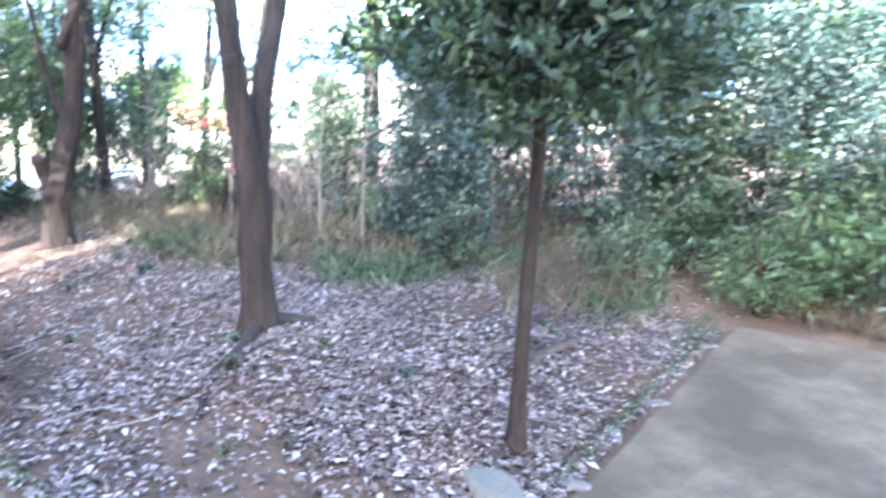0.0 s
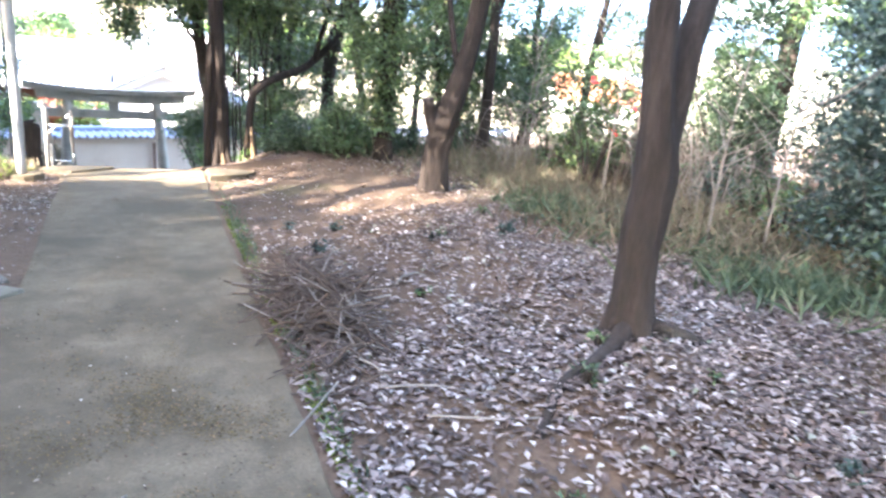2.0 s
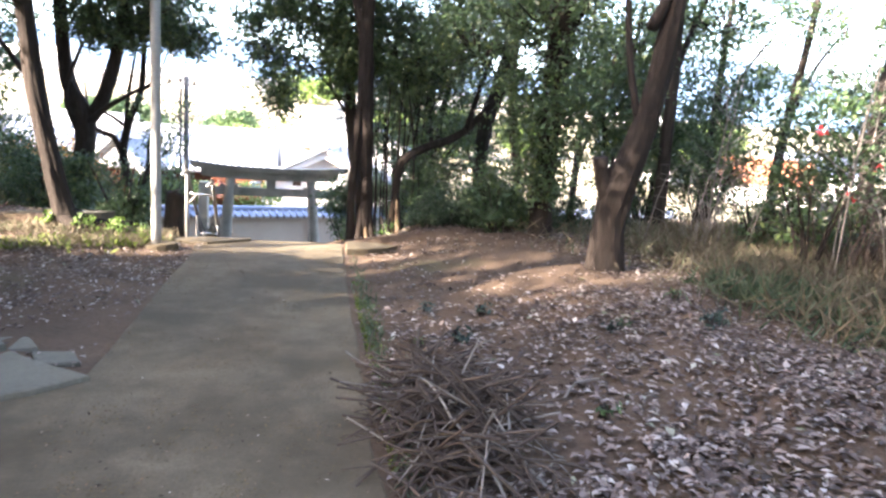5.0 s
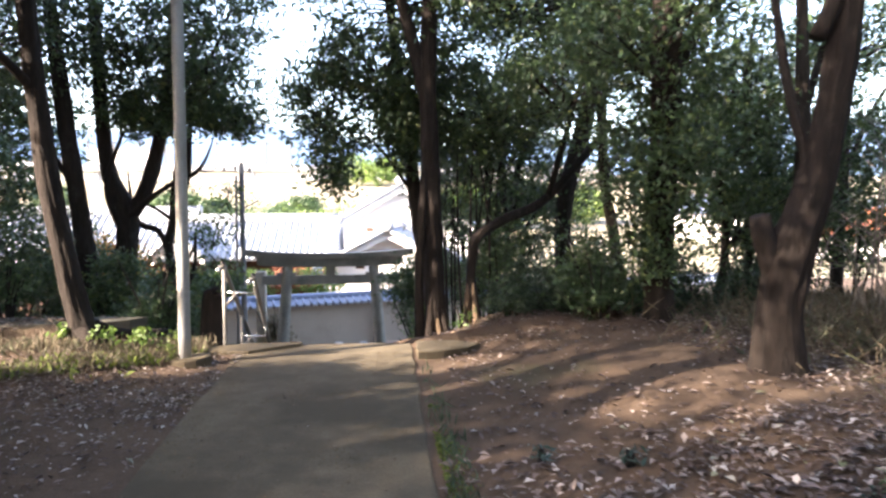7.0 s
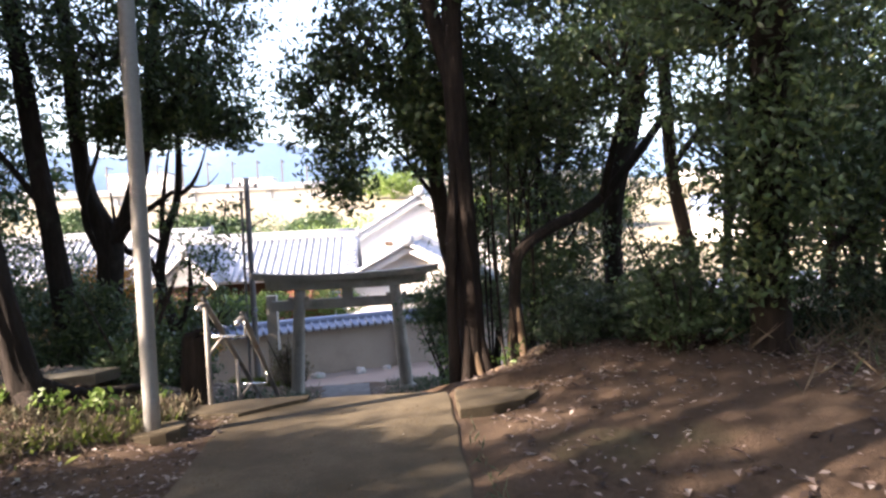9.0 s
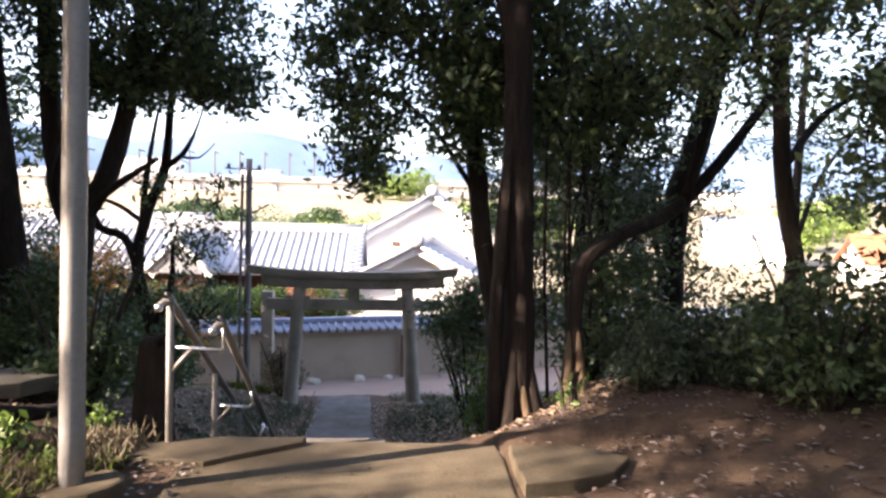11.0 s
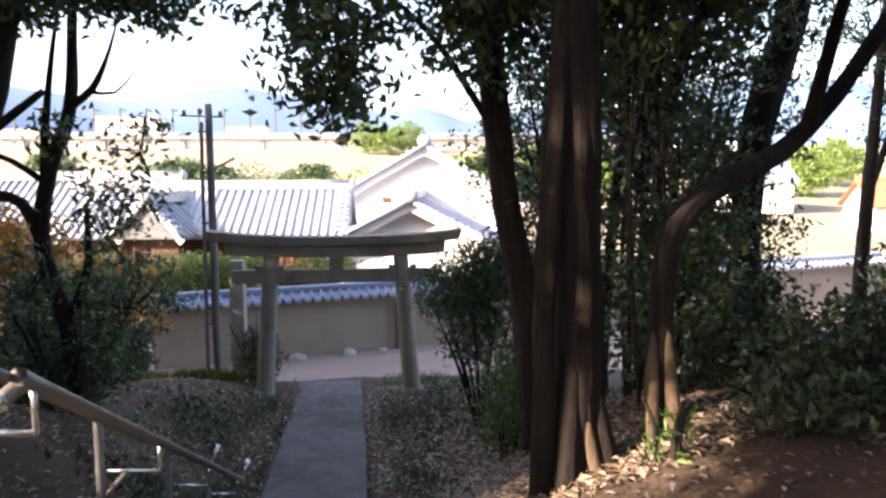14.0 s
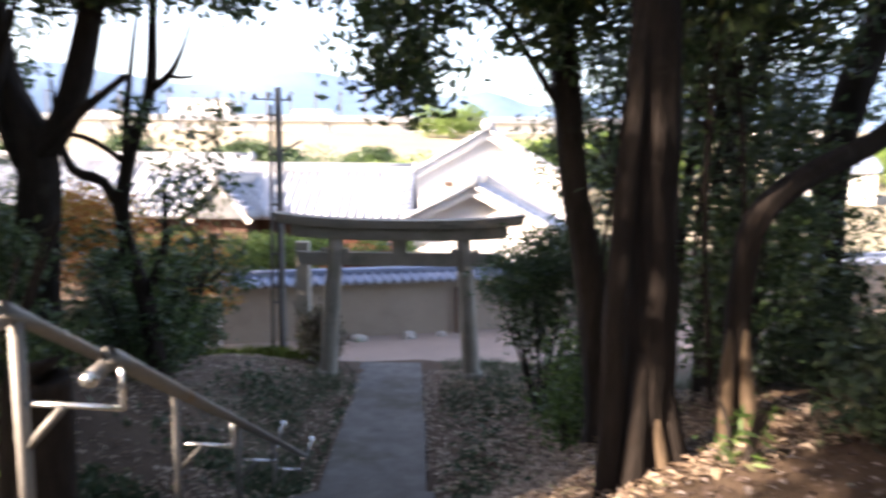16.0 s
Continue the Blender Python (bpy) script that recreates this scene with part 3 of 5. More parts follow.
def handrail():
    t = thing("handrail", (-1.88, 9.88, 0.0), "worn double pipe handrail going down the steps", "handrail")
    slope = -0.53
    R = lambda y, dx, dz: (dx - (0.075 + 0.05 * dx) * y, y, 0.855 + dz + slope * y)
    for name, dx, dz, end in (("upper_rail", 0.0, 0.0, 3.85), ("lower_rail", 0.3, -0.13, 4.0)):
        head = Vector(R(0.0, dx, dz))
        cap = head + Vector((-0.03, -0.1, -0.03))
        pts = [(*cap, 0.024), (*(head + Vector((-0.015, -0.05, -0.008))), 0.024), (*head, 0.024), (*R(0.1, dx, dz), 0.024), (*R(2.0, dx, dz), 0.024), (*R(end, dx, dz), 0.024)]
        rail = part(name, tube_mesh(name, pts, 14, 0.05), RAIL, t)
        bm = bmesh.new()
        bmesh.ops.create_uvsphere(bm, u_segments=14, v_segments=10, radius=0.026, matrix=Matrix.Translation(cap))
        part("end_cap", smooth(bm_mesh("end_cap", bm)), BRIGHT_STEEL, rail, "bright rounded end cap")
        a = Vector(R(end, dx, dz))
        stick("end_piece", a, a + Vector((0.05, 0.08, 0.16)), 0.02, BRIGHT_STEEL, rail, label="bright bent end of the rail")
    for y in (0.0, 1.3, 2.5, 3.7):
        top, out = R(y, 0, -0.02), R(y, 0.3, -0.15)
        post = stick("post", (top[0], y, min(0, slope * y) - 0.35), top, 0.021, RAIL, t)
        stick("bracket", (top[0], y, top[2] - 0.25), (out[0], y + 0.02, top[2] - 0.27), 0.011, BRIGHT_STEEL, post, segs=8)
        stick("bracket_riser", (out[0], y + 0.02, top[2] - 0.275), (out[0], y + 0.02, out[2]), 0.01, BRIGHT_STEEL, post, segs=8)
        stick("brace", (top[0], y, top[2] - 0.4), (top[0] + 0.13, y, top[2] - 0.26), 0.014, RAIL, post, segs=8)


handrail()


# ---- garden wall ----
WALL_TURN = math.atan(0.296)


def along(s, off, z):
    """A place s metres along the wall from its corner and off metres in front of it."""
    c, sn = math.cos(WALL_TURN), math.sin(WALL_TURN)
    return Vector((-5.66 + s * c + off * sn, 22.13 + s * sn - off * c, z))


def wall_frame(s, off, z):
    return Matrix.Translation(along(s, off, z)) @ Matrix.Rotation(WALL_TURN, 4, "Z")


wall = thing("garden_wall", (0, 0, 0), "earth-plastered garden wall capped with blue-grey tiles", "wall", kind="structure")
WLEN = 22.0
part("plaster", boxed((WLEN, 0.3, 1.45), wall_frame(WLEN / 2, -0.15, -2.1), 0.015), PLASTER, wall)
part("footing", boxed((WLEN + 0.02, 0.36, 0.2), wall_frame(WLEN / 2, -0.14, -2.72), 0.015), STONE, wall)
part("corner_post", boxed((0.07, 0.34, 1.42), wall_frame(-0.02, -0.15, -2.1), 0.008), WHITE_PLASTER, wall, "pale corner strip")
part("eave_board", boxed((WLEN + 0.1, 0.56, 0.04), wall_frame(WLEN / 2, -0.15, -1.36), 0.006), DARK_WOOD, wall)
part("ridge", tube_mesh("ridge", [(*along(-0.12, -0.15, -1.08), 0.065), (*along(WLEN / 2, -0.15, -1.08), 0.065), (*along(WLEN, -0.15, -1.08), 0.065)], 12, 2.0), BLUE_TILE, wall)
part("ridge_course", boxed((WLEN, 0.17, 0.07), wall_frame(WLEN / 2, -0.15, -1.14), 0.008), BLUE_TILE, wall)
for off in (1, -1):
    tilt = Matrix.Rotation(0.42 * off, 4, "X")
    part("tile_bed", boxed((WLEN + 0.1, 0.38, 0.03), wall_frame(WLEN / 2, -0.15 + 0.17 * off, -1.235) @ tilt, 0.004), BLUE_TILE, wall)
rib_me = tube_mesh("cover_tile", [(0, 0.17, 0.075, 0.035), (0, 0.0, 0.0, 0.037), (0, -0.2, -0.088, 0.043)], 8, 0.2)
rib_me.materials.append(BLUE_TILE)
pan_me = bm_mesh("eave_tile", box(bmesh.new(), (0.15, 0.02, 0.06), Matrix(), 0.006))
pan_me.materials.append(TILE)
for k in range(int(WLEN / 0.22)):
    m = wall_frame(0.08 + k * 0.22, 0.02, -1.2)
    for me, mm in ((rib_me, m), (pan_me, wall_frame(0.19 + k * 0.22, 0.205, -1.335))):
        o = new(me.name, me)
        o.parent = wall
        o.matrix_basis = mm
gate_post = part("gate_post", boxed((0.1, 0.1, 1.3), Matrix.Translation((0, 0, 0.65)), 0.008), DARK_WOOD)
gate_post.location = along(5.36, 0.12, -2.82)
tagged(gate_post, "dark wooden post against the garden wall", "post")
wall_b = part("low_wall", boxed((6.0, 0.25, 1.0), Matrix.Translation((0, 0, 0.5)), 0.015), PLASTER)
wall_b.location = (-8.9, 22.3, -2.75)
tagged(wall_b, "low pale garden wall beyond the corner", "wall", kind="structure")


# ---- houses ----
def gable_house(name, label, at, turn, wide, deep, eave, ridge_z, over=0.45, pitch_rows=0.27, wall_mat=WHITE_PLASTER, roof_mat=TILE, window=True):
    """A house whose gable faces -y before turning: walls, two roof slopes with rolls of cover tiles, ridge and verge boards."""
    t = thing(name, at, label, "house")
    t.rotation_euler.z = radians(turn)
    hw = wide / 2
    bm = bmesh.new()
    prof = [(-hw, 0), (hw, 0), (hw, eave), (0, ridge_z - 0.12), (-hw, eave)]
    front = [bm.verts.new((x, 0, z)) for x, z in prof]
    rear = [bm.verts.new((x, deep, z)) for x, z in prof]
    bm.faces.new(front[::-1])
    bm.faces.new(rear)
    for k in range(5):
        bm.faces.new((front[k], front[(k + 1) % 5], rear[(k + 1) % 5], rear[k]))
    bmesh.ops.recalc_face_normals(bm, faces=bm.faces)
    part("wall", bm, wall_mat, t)
    run = hw + over
    drop = (ridge_z - eave) * run / hw
    ang = math.atan2(drop, run)
    length = math.hypot(run, drop)
    rolls = []
    for s in (-1, 1):
        m = Matrix.Translation((s * run / 2, deep / 2, ridge_z - drop / 2 + 0.06)) @ Matrix.Rotation(ang * s, 4, "Y")
        deck = part("roof", boxed((length, deep + over * 2, 0.1), m, 0.01), roof_mat, t)
        roll = tube_mesh("cover_tile", [(-length / 2, 0, 0, 0.06), (0, 0, 0, 0.06), (length / 2, 0, 0, 0.065)], 8, 3.0)
        roll.materials.append(roof_mat)
        for k in range(int((deep + over * 2) / pitch_rows)):
            o = new("cover_tile", roll)
            o.parent = deck
            o.matrix_basis = m @ Matrix.Translation((0, -(deep / 2 + over) + 0.1 + k * pitch_rows, 0.06))
        part("verge_board", boxed((length, 0.06, 0.22), m @ Matrix.Translation((0, -deep / 2 - over + 0.12, -0.16)), 0.01), WHITE_PLASTER, t)
        part("verge_tiles", tube_mesh("verge_tiles", [(0, -over - 0.02, ridge_z + 0.1, 0.075), (s * run * 0.5, -over - 0.02, ridge_z + 0.1 - drop * 0.5, 0.07), (s * run, -over - 0.02, ridge_z + 0.1 - drop, 0.08)], 8, 0.6), roof_mat, t)
        if pitch_rows < 0.5:
            end_me = tube_mesh("verge_tile", [(0, -0.07, 0, 0.075), (0, 0.0, 0, 0.075), (0, 0.3, 0, 0.07)], 10, 0.2)
            end_me.materials.append(BLUE_TILE)
            for k in range(int(length / 0.27)):
                o = new("verge_tile", end_me)
                o.parent = deck
                o.matrix_basis = m @ Matrix.Translation((s * (0.1 + k * 0.27 - length / 2), -deep / 2 - over + 0.05, 0.09))
    part("ridge", boxed((0.22, deep + over * 2, 0.24), Matrix.Translation((0, deep / 2, ridge_z + 0.2)), 0.03), roof_mat, t)
    part("ridge_cap", tube_mesh("ridge_cap", [(0, -over - 0.05, ridge_z + 0.34, 0.09), (0, deep / 2, ridge_z + 0.34, 0.08), (0, deep + over, ridge_z + 0.34, 0.09)], 10, 1.0), roof_mat, t)
    bm = bmesh.new()
    bmesh.ops.create_uvsphere(bm, u_segments=12, v_segments=8, radius=0.24, matrix=Matrix.Translation((0, -over - 0.08, ridge_z + 0.25)) @ Matrix.Diagonal((1.1, 0.4, 1.0, 1)))
    part("ridge_end_tile", smooth(bm_mesh("ridge_end_tile", bm)), roof_mat, t, "ornamental end tile")
    if window:
        part("vent", boxed((0.34, 0.06, 0.2), Matrix.Translation((-wide * 0.22, -0.02, eave * 0.97 + 0.05)), 0.01), DARK_WOOD, t)
    return t


gable_house("house", "white plastered storehouse with a grey tiled gable roof", (0.72, 34.0, -2.75), -7, 6.9, 9.0, 3.45, 5.4)
gable_house("house", "lower white plastered house with a tiled gable and stepped verge tiles", (0.03, 29.0, -2.75), -7, 5.2, 4.6, 2.1, 3.42, 0.5)
gable_house("house", "long low wing with a grey tiled roof and dark eaves", (-2.6, 31.0, -2.75), 90, 3.6, 8.0, 2.7, 3.75, 0.6, wall_mat=RED_WOOD, window=False)
gatehouse = gable_house("house", "small tiled gatehouse with a curved pale gable end", (-7.75, 28.6, -2.75), -12, 1.5, 3.0, 2.75, 3.4, 0.42, wall_mat=RED_WOOD, window=False)
# the curved plaster panel under the gable's verge
bm = bmesh.new()
arc = [(-0.95 + 1.9 * k / 16, 2.42 + 0.78 * (0.5 + 0.5 * math.cos(math.pi * (k / 8 - 1))) ** 0.8) for k in range(17)]
vs = [bm.verts.new((x, -0.36, z)) for x, z in arc]
bmesh.ops.solidify(bm, geom=[bm.faces.new(vs)], thickness=0.08)
part("gable_panel", bm, TILE, gatehouse, "pale curved gable panel")
gable_house("house", "low house with a weathered tiled roof among the trees", (-9.0, 33.5, -2.75), 90, 5.0, 9.0, 2.4, 4.1, 0.6, wall_mat=RED_WOOD, window=False)
for x, y, wdt, e, r, lab in ((45, 57, 8, 2.4, 4.2, "distant house with an orange-brown roof"), (58, 66, 8, 3.4, 5.0, "distant pale house with a grey roof"), (42, 78, 10, 4.2, 6.0, "distant pale house with a grey roof")):
    gable_house("house", lab, (x, y, -2.9), 70, wdt, 8, e, r, roof_mat=RED_ROOF if "orange" in lab else BLUE_TILE, window=False, pitch_rows=0.9)

gable_house("shed", "small red-brown wooden shed behind the garden wall", (-2.5, 26.2, -2.75), 90, 1.5, 1.3, 1.75, 2.15, 0.2, wall_mat=RED_BOARD, roof_mat=RED_ROOF, window=False)

# rail line, buildings and hills far off
via = thing("railway_viaduct", (-60, 215, 0.0), "pale distant railway viaduct with overhead masts", "viaduct")
part("deck", boxed((260, 6, 1.1), Matrix.Translation((0, 0, 15.2)), 0.1), TILE, via)
part("retaining_wall", boxed((260, 3.0, 15.0), Matrix.Translation((0, 0.6, 7.4)), 0.1), WHITE_PLASTER, via, "pale retaining wall under the deck")
part("parapet", boxed((260, 0.4, 0.8), Matrix.Translation((0, -3, 16.1)), 0.05), TILE, via)
mast_me = bm_mesh("mast", box(box(bmesh.new(), (0.45, 0.45, 8), Matrix.Translation((0, 0, 4)), 0.02), (0.3, 5, 0.3), Matrix.Translation((0, 2, 7.6))))
mast_me.materials.append(POLE_DARK)
pier_me = bm_mesh("pier", box(bmesh.new(), (1.4, 4, 14.2), Matrix.Translation((0, 0, 7)), 0.05))
pier_me.materials.append(TILE)
for k in range(22):
    o = new("mast", mast_me)
    o.parent, o.location = via, (-118 + k * 7.5, -2, 15.8)
    if k % 2 == 0:
        o = new("pier", pier_me)
        o.parent, o.location = via, (-118 + k * 11.5, 0, 0.3)
for k, (x, y, sx, sz, z) in enumerate([(-95, 260, 22, 16, 9), (-60, 290, 16, 12, 12), (-25, 300, 20, 9, 12), (-120, 240, 14, 11, 8), (20, 310, 18, 8, 13), (95, 200, 24, 10, 4)]):
    b = thing("building", (x, y, z), "pale distant block of a town", "building", "distant town")
    face = part("wall", boxed((sx, 10, sz), Matrix.Translation((0, 0, sz / 2)), 0.1), WHITE_PLASTER, b)
    part("roof", boxed((sx + 0.6, 10.6, 0.5), Matrix.Translation((0, 0, sz + 0.2)), 0.05), TILE, b)
    for i in range(int(sx / 3)):
        for j in range(int(sz / 4)):
            part("window", boxed((1.5, 0.12, 1.3), Matrix.Translation((-sx / 2 + 1.8 + i * 3, -5.02, 2.2 + j * 3.4)), 0.02), TILE, face)
# ridge line of the hills; their blue is painted haze
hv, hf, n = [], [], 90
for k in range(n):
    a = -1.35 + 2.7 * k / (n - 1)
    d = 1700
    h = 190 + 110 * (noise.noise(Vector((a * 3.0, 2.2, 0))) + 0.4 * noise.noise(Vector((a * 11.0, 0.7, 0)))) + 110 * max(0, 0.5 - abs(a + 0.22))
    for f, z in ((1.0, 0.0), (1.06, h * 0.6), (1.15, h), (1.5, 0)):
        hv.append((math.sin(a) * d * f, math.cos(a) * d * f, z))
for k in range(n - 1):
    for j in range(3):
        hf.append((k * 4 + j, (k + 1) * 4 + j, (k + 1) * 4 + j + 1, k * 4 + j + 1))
tagged(part("hills", smooth(quick_mesh("hills", hv, hf)), HILLS), "hills on the horizon, distance haze in their blue colour", "hills", kind="structure")


# ---- trees ----
def Z(x, y):
    return height(x, y)


# forked tree beside the path
# the second crown mass is above the view, added to shade the clearing
tree("tree", "grey-brown forked tree with a root snaking over the leaf litter",
     [(2.13, 2.92, 0.2, 0.125), (2.11, 2.92, 0.8, 0.12), (2.13, 2.92, 1.3, 0.125), (2.06, 2.92, 1.75, 0.098), (2.0, 2.92, 2.2, 0.09), (1.93, 2.9, 3.0, 0.08), (1.9, 2.8, 5.0, 0.08)],
     [[(2.15, 2.92, 1.3, 0.085), (2.23, 2.94, 1.75, 0.088), (2.31, 2.98, 2.2, 0.085), (2.6, 3.05, 3.1, 0.085), (3.0, 3.2, 5.2, 0.06)], [(2.0, 2.9, 2.2, 0.04), (1.92, 2.85, 2.35, 0.045)]],
     [(2.4, 3.0, 6.2, 2.4, 2.4, 1.3, 420), (4.0, 4.6, 5.8, 1.8, 1.8, 1.0, 200)], roots=[[(2.08, 2.88, 0.3, 0.07), (1.9, 2.75, Z(1.9, 2.75) + 0.02, 0.055), (1.6, 2.58, Z(1.6, 2.58) + 0.01, 0.045), (1.35, 2.5, Z(1.35, 2.5), 0.04), (1.05, 2.2, Z(1.05, 2.2) - 0.01, 0.03)],
            [(2.25, 2.85, 0.28, 0.06), (2.4, 2.65, Z(2.4, 2.65) + 0.01, 0.045), (2.5, 2.4, Z(2.5, 2.4) - 0.02, 0.03)]], rough=0.17)
# young tree with a round dark crown
tree("young_tree", "slender young evergreen with a dense dark crown",
     [(1.95, 0.42, 0.1, 0.05), (2.0, 0.44, 0.5, 0.046), (2.08, 0.46, 1.1, 0.043), (2.22, 0.5, 1.8, 0.04), (2.3, 0.55, 2.6, 0.03), (2.35, 0.6, 3.3, 0.02)],
     [], [(2.35, 0.5, 2.45, 1.0, 0.95, 0.6, 240), (2.3, 0.6, 3.1, 0.9, 0.9, 0.6, 90)], size=0.085, leaf=SHADED_LEAF, per=30, spread=0.13, bark=BARK_WARM, rough=0.05, flare=0.3)
# broken forked tree by the path
# a second unseen crown mass is added to darken the ground below
tree("tree", "leaning dark tree with a broken stub",
     [(2.6, 7.35, 0.25, 0.165), (2.6, 7.35, 0.7, 0.15), (2.66, 7.33, 1.1, 0.15), (2.82, 7.3, 1.6, 0.118), (2.97, 7.3, 2.4, 0.105), (3.08, 7.3, 3.4, 0.095), (3.3, 7.4, 5.5, 0.08)],
     [[(2.6, 7.35, 0.85, 0.1), (2.48, 7.35, 1.15, 0.085), (2.42, 7.33, 1.36, 0.075)], [(2.8, 7.3, 1.6, 0.04), (2.7, 7.5, 2.4, 0.035), (2.65, 7.7, 3.6, 0.025)],
      [(2.8, 7.3, 2.6, 0.06), (3.2, 7.2, 3.5, 0.05), (3.8, 7.2, 4.6, 0.03)]],
     [(3.1, 7.4, 5.6, 2.4, 2.4, 1.3, 380), (4.2, 6.2, 6.0, 1.8, 1.6, 0.8, 180)], flare=0.15, rough=0.2, bark=BARK_WARM)
# hollow-footed tree at the head of the steps
hollow = tree("tree", "tall tree with a split hollow foot and bare pale wood",
     [(0.44, 11.3, -0.4, 0.15), (0.43, 11.3, 0.1, 0.125), (0.42, 11.3, 0.8, 0.118), (0.4, 11.3, 1.5, 0.118), (0.37, 11.3, 2.4, 0.11), (0.36, 11.3, 3.4, 0.1), (0.45, 11.25, 6.0, 0.08)],
     [[(0.2, 11.22, -0.6, 0.07), (0.22, 11.2, 0.0, 0.06), (0.215, 11.2, 0.6, 0.056), (0.25, 11.21, 1.2, 0.06), (0.3, 11.24, 2.0, 0.05), (0.36, 11.28, 2.9, 0.04)],
      [(0.66, 11.2, -0.5, 0.09), (0.55, 11.24, -0.12, 0.07), (0.47, 11.28, 0.4, 0.05)], [(0.3, 11.1, -0.5, 0.08), (0.34, 11.18, -0.1, 0.06), (0.38, 11.22, 0.4, 0.04)],
      [(0.36, 11.3, 2.7, 0.09), (0.2, 11.35, 3.4, 0.085), (-0.1, 11.5, 4.6, 0.06)]],
     [(-1.0, 12.9, 3.0, 0.85, 0.8, 0.8, 120), (-0.95, 12.7, 2.05, 0.4, 0.4, 0.42, 42), (0.05, 12.6, 2.6, 0.4, 0.4, 0.6, 70), (-0.2, 12.3, 3.5, 1.0, 0.9, 0.6, 140), (0.15, 12.3, 2.8, 0.5, 0.45, 0.55, 70), (0.9, 12.6, 2.8, 0.75, 0.6, 0.9, 150), (0.6, 11.8, 4.6, 2.2, 1.8, 1.0, 260), (-1.0, 9.0, 6.4, 2.6, 2.4, 1.1, 330)],
     bark=BARK_WARM, size=0.1, rough=0.2)
part("bare_wood", tube_mesh("bare_wood", [(0.2, -0.16, -0.32, 0.075), (0.1, -0.14, 0.0, 0.06), (0.02, -0.1, 0.3, 0.05), (-0.03, -0.07, 0.7, 0.03)], 12, 0.06, 0.25, 5.0), WORN_WOOD, hollow, "pale wood laid bare")
tree("tree", "dark trunk leaning beside a larger tree",
     [(0.62, 13.0, -0.9, 0.13), (0.5, 13.0, 0.2, 0.115), (0.41, 13.0, 0.7, 0.11), (0.3, 13.0, 1.3, 0.105), (0.2, 13.0, 2.2, 0.1), (0.05, 13.0, 3.3, 0.085), (-0.2, 12.9, 5.4, 0.06)],
     [[(0.18, 13.0, 2.4, 0.05), (-0.4, 12.9, 3.3, 0.04), (-1.0, 12.8, 3.9, 0.02)], [(0.28, 13.0, 1.6, 0.03), (-0.2, 12.9, 2.3, 0.025), (-0.65, 12.8, 2.7, 0.012)]],
     [(-0.6, 12.2, 5.6, 1.8, 1.6, 1.0, 200)])
forked = tree("tree", "split-footed tree with a long bough reaching sideways",
     [(0.94, 11.42, -0.3, 0.08), (0.9, 11.4, 0.25, 0.066), (0.92, 11.4, 0.8, 0.066), (1.0, 11.42, 1.08, 0.07), (1.38, 11.65, 1.3, 0.066), (1.95, 12.0, 1.52, 0.062), (2.45, 12.2, 1.95, 0.058), (3.2, 12.6, 2.75, 0.045)],
     [[(1.0, 11.45, -0.35, 0.07), (0.97, 11.42, 0.1, 0.055), (0.93, 11.4, 0.5, 0.045)], [(2.1, 12.05, 1.62, 0.05), (2.3, 12.1, 2.3, 0.04), (2.6, 12.2, 3.2, 0.03)]],
     [(1.4, 12.2, 2.9, 1.2, 0.9, 0.7, 120), (3.2, 13.2, 3.9, 1.2, 1.0, 0.6, 80)], bark=BARK_WARM)
for a, c in ((-0.09, -0.09), (0.03, -0.12)):
    part("bare_wood", tube_mesh("bare_wood", [(a, c, -0.2, 0.06), (a * 1.1, c, 0.15, 0.05), (a * 0.9 - 0.02, c * 0.9, 0.45, 0.04), (a * 0.5 - 0.03, c * 0.5, 0.8, 0.02)], 10, 0.06, 0.25, a * 50), WORN_WOOD, forked, "pale wood laid bare")
# ivy-grown trunk
tree("tree", "tall trunk overgrown with dark green ivy",
     [(2.62, 9.45, 0.15, 0.15), (2.6, 9.45, 1.0, 0.14), (2.62, 9.4, 2.2, 0.14), (2.65, 9.4, 4.0, 0.14), (2.7, 9.4, 6.5, 0.1)],
     [[(2.62, 9.4, 2.6, 0.06), (3.1, 9.5, 3.4, 0.05), (3.8, 9.7, 4.2, 0.03)]],
     [(2.6, 9.42, 1.1, 0.3, 0.3, 0.5, 70), (2.55, 9.42, 1.9, 0.6, 0.55, 0.7, 170), (2.5, 9.42, 3.2, 1.0, 0.9, 0.9, 215), (2.6, 9.4, 5.0, 1.8, 1.7, 1.1, 260), (1.5, 11.0, 4.2, 1.3, 1.2, 0.8, 190), (1.9, 10.6, 3.0, 0.8, 0.8, 0.8, 100)], size=0.08, bark=BARK_WARM, flare=0.12)
tree("tree", "straight slim trunk in the wood", [(2.98, 11.5, -0.2, 0.085), (2.87, 11.5, 1.0, 0.075), (2.7, 11.5, 2.1, 0.07), (2.65, 11.6, 5.0, 0.05)],
     [[(2.72, 11.5, 1.9, 0.04), (3.4, 11.9, 2.5, 0.03), (4.4, 12.2, 2.9, 0.02)]], [(3.5, 12.2, 4.6, 1.7, 1.5, 1.1, 190), (4.6, 12.3, 2.9, 0.7, 0.6, 0.4, 40)])
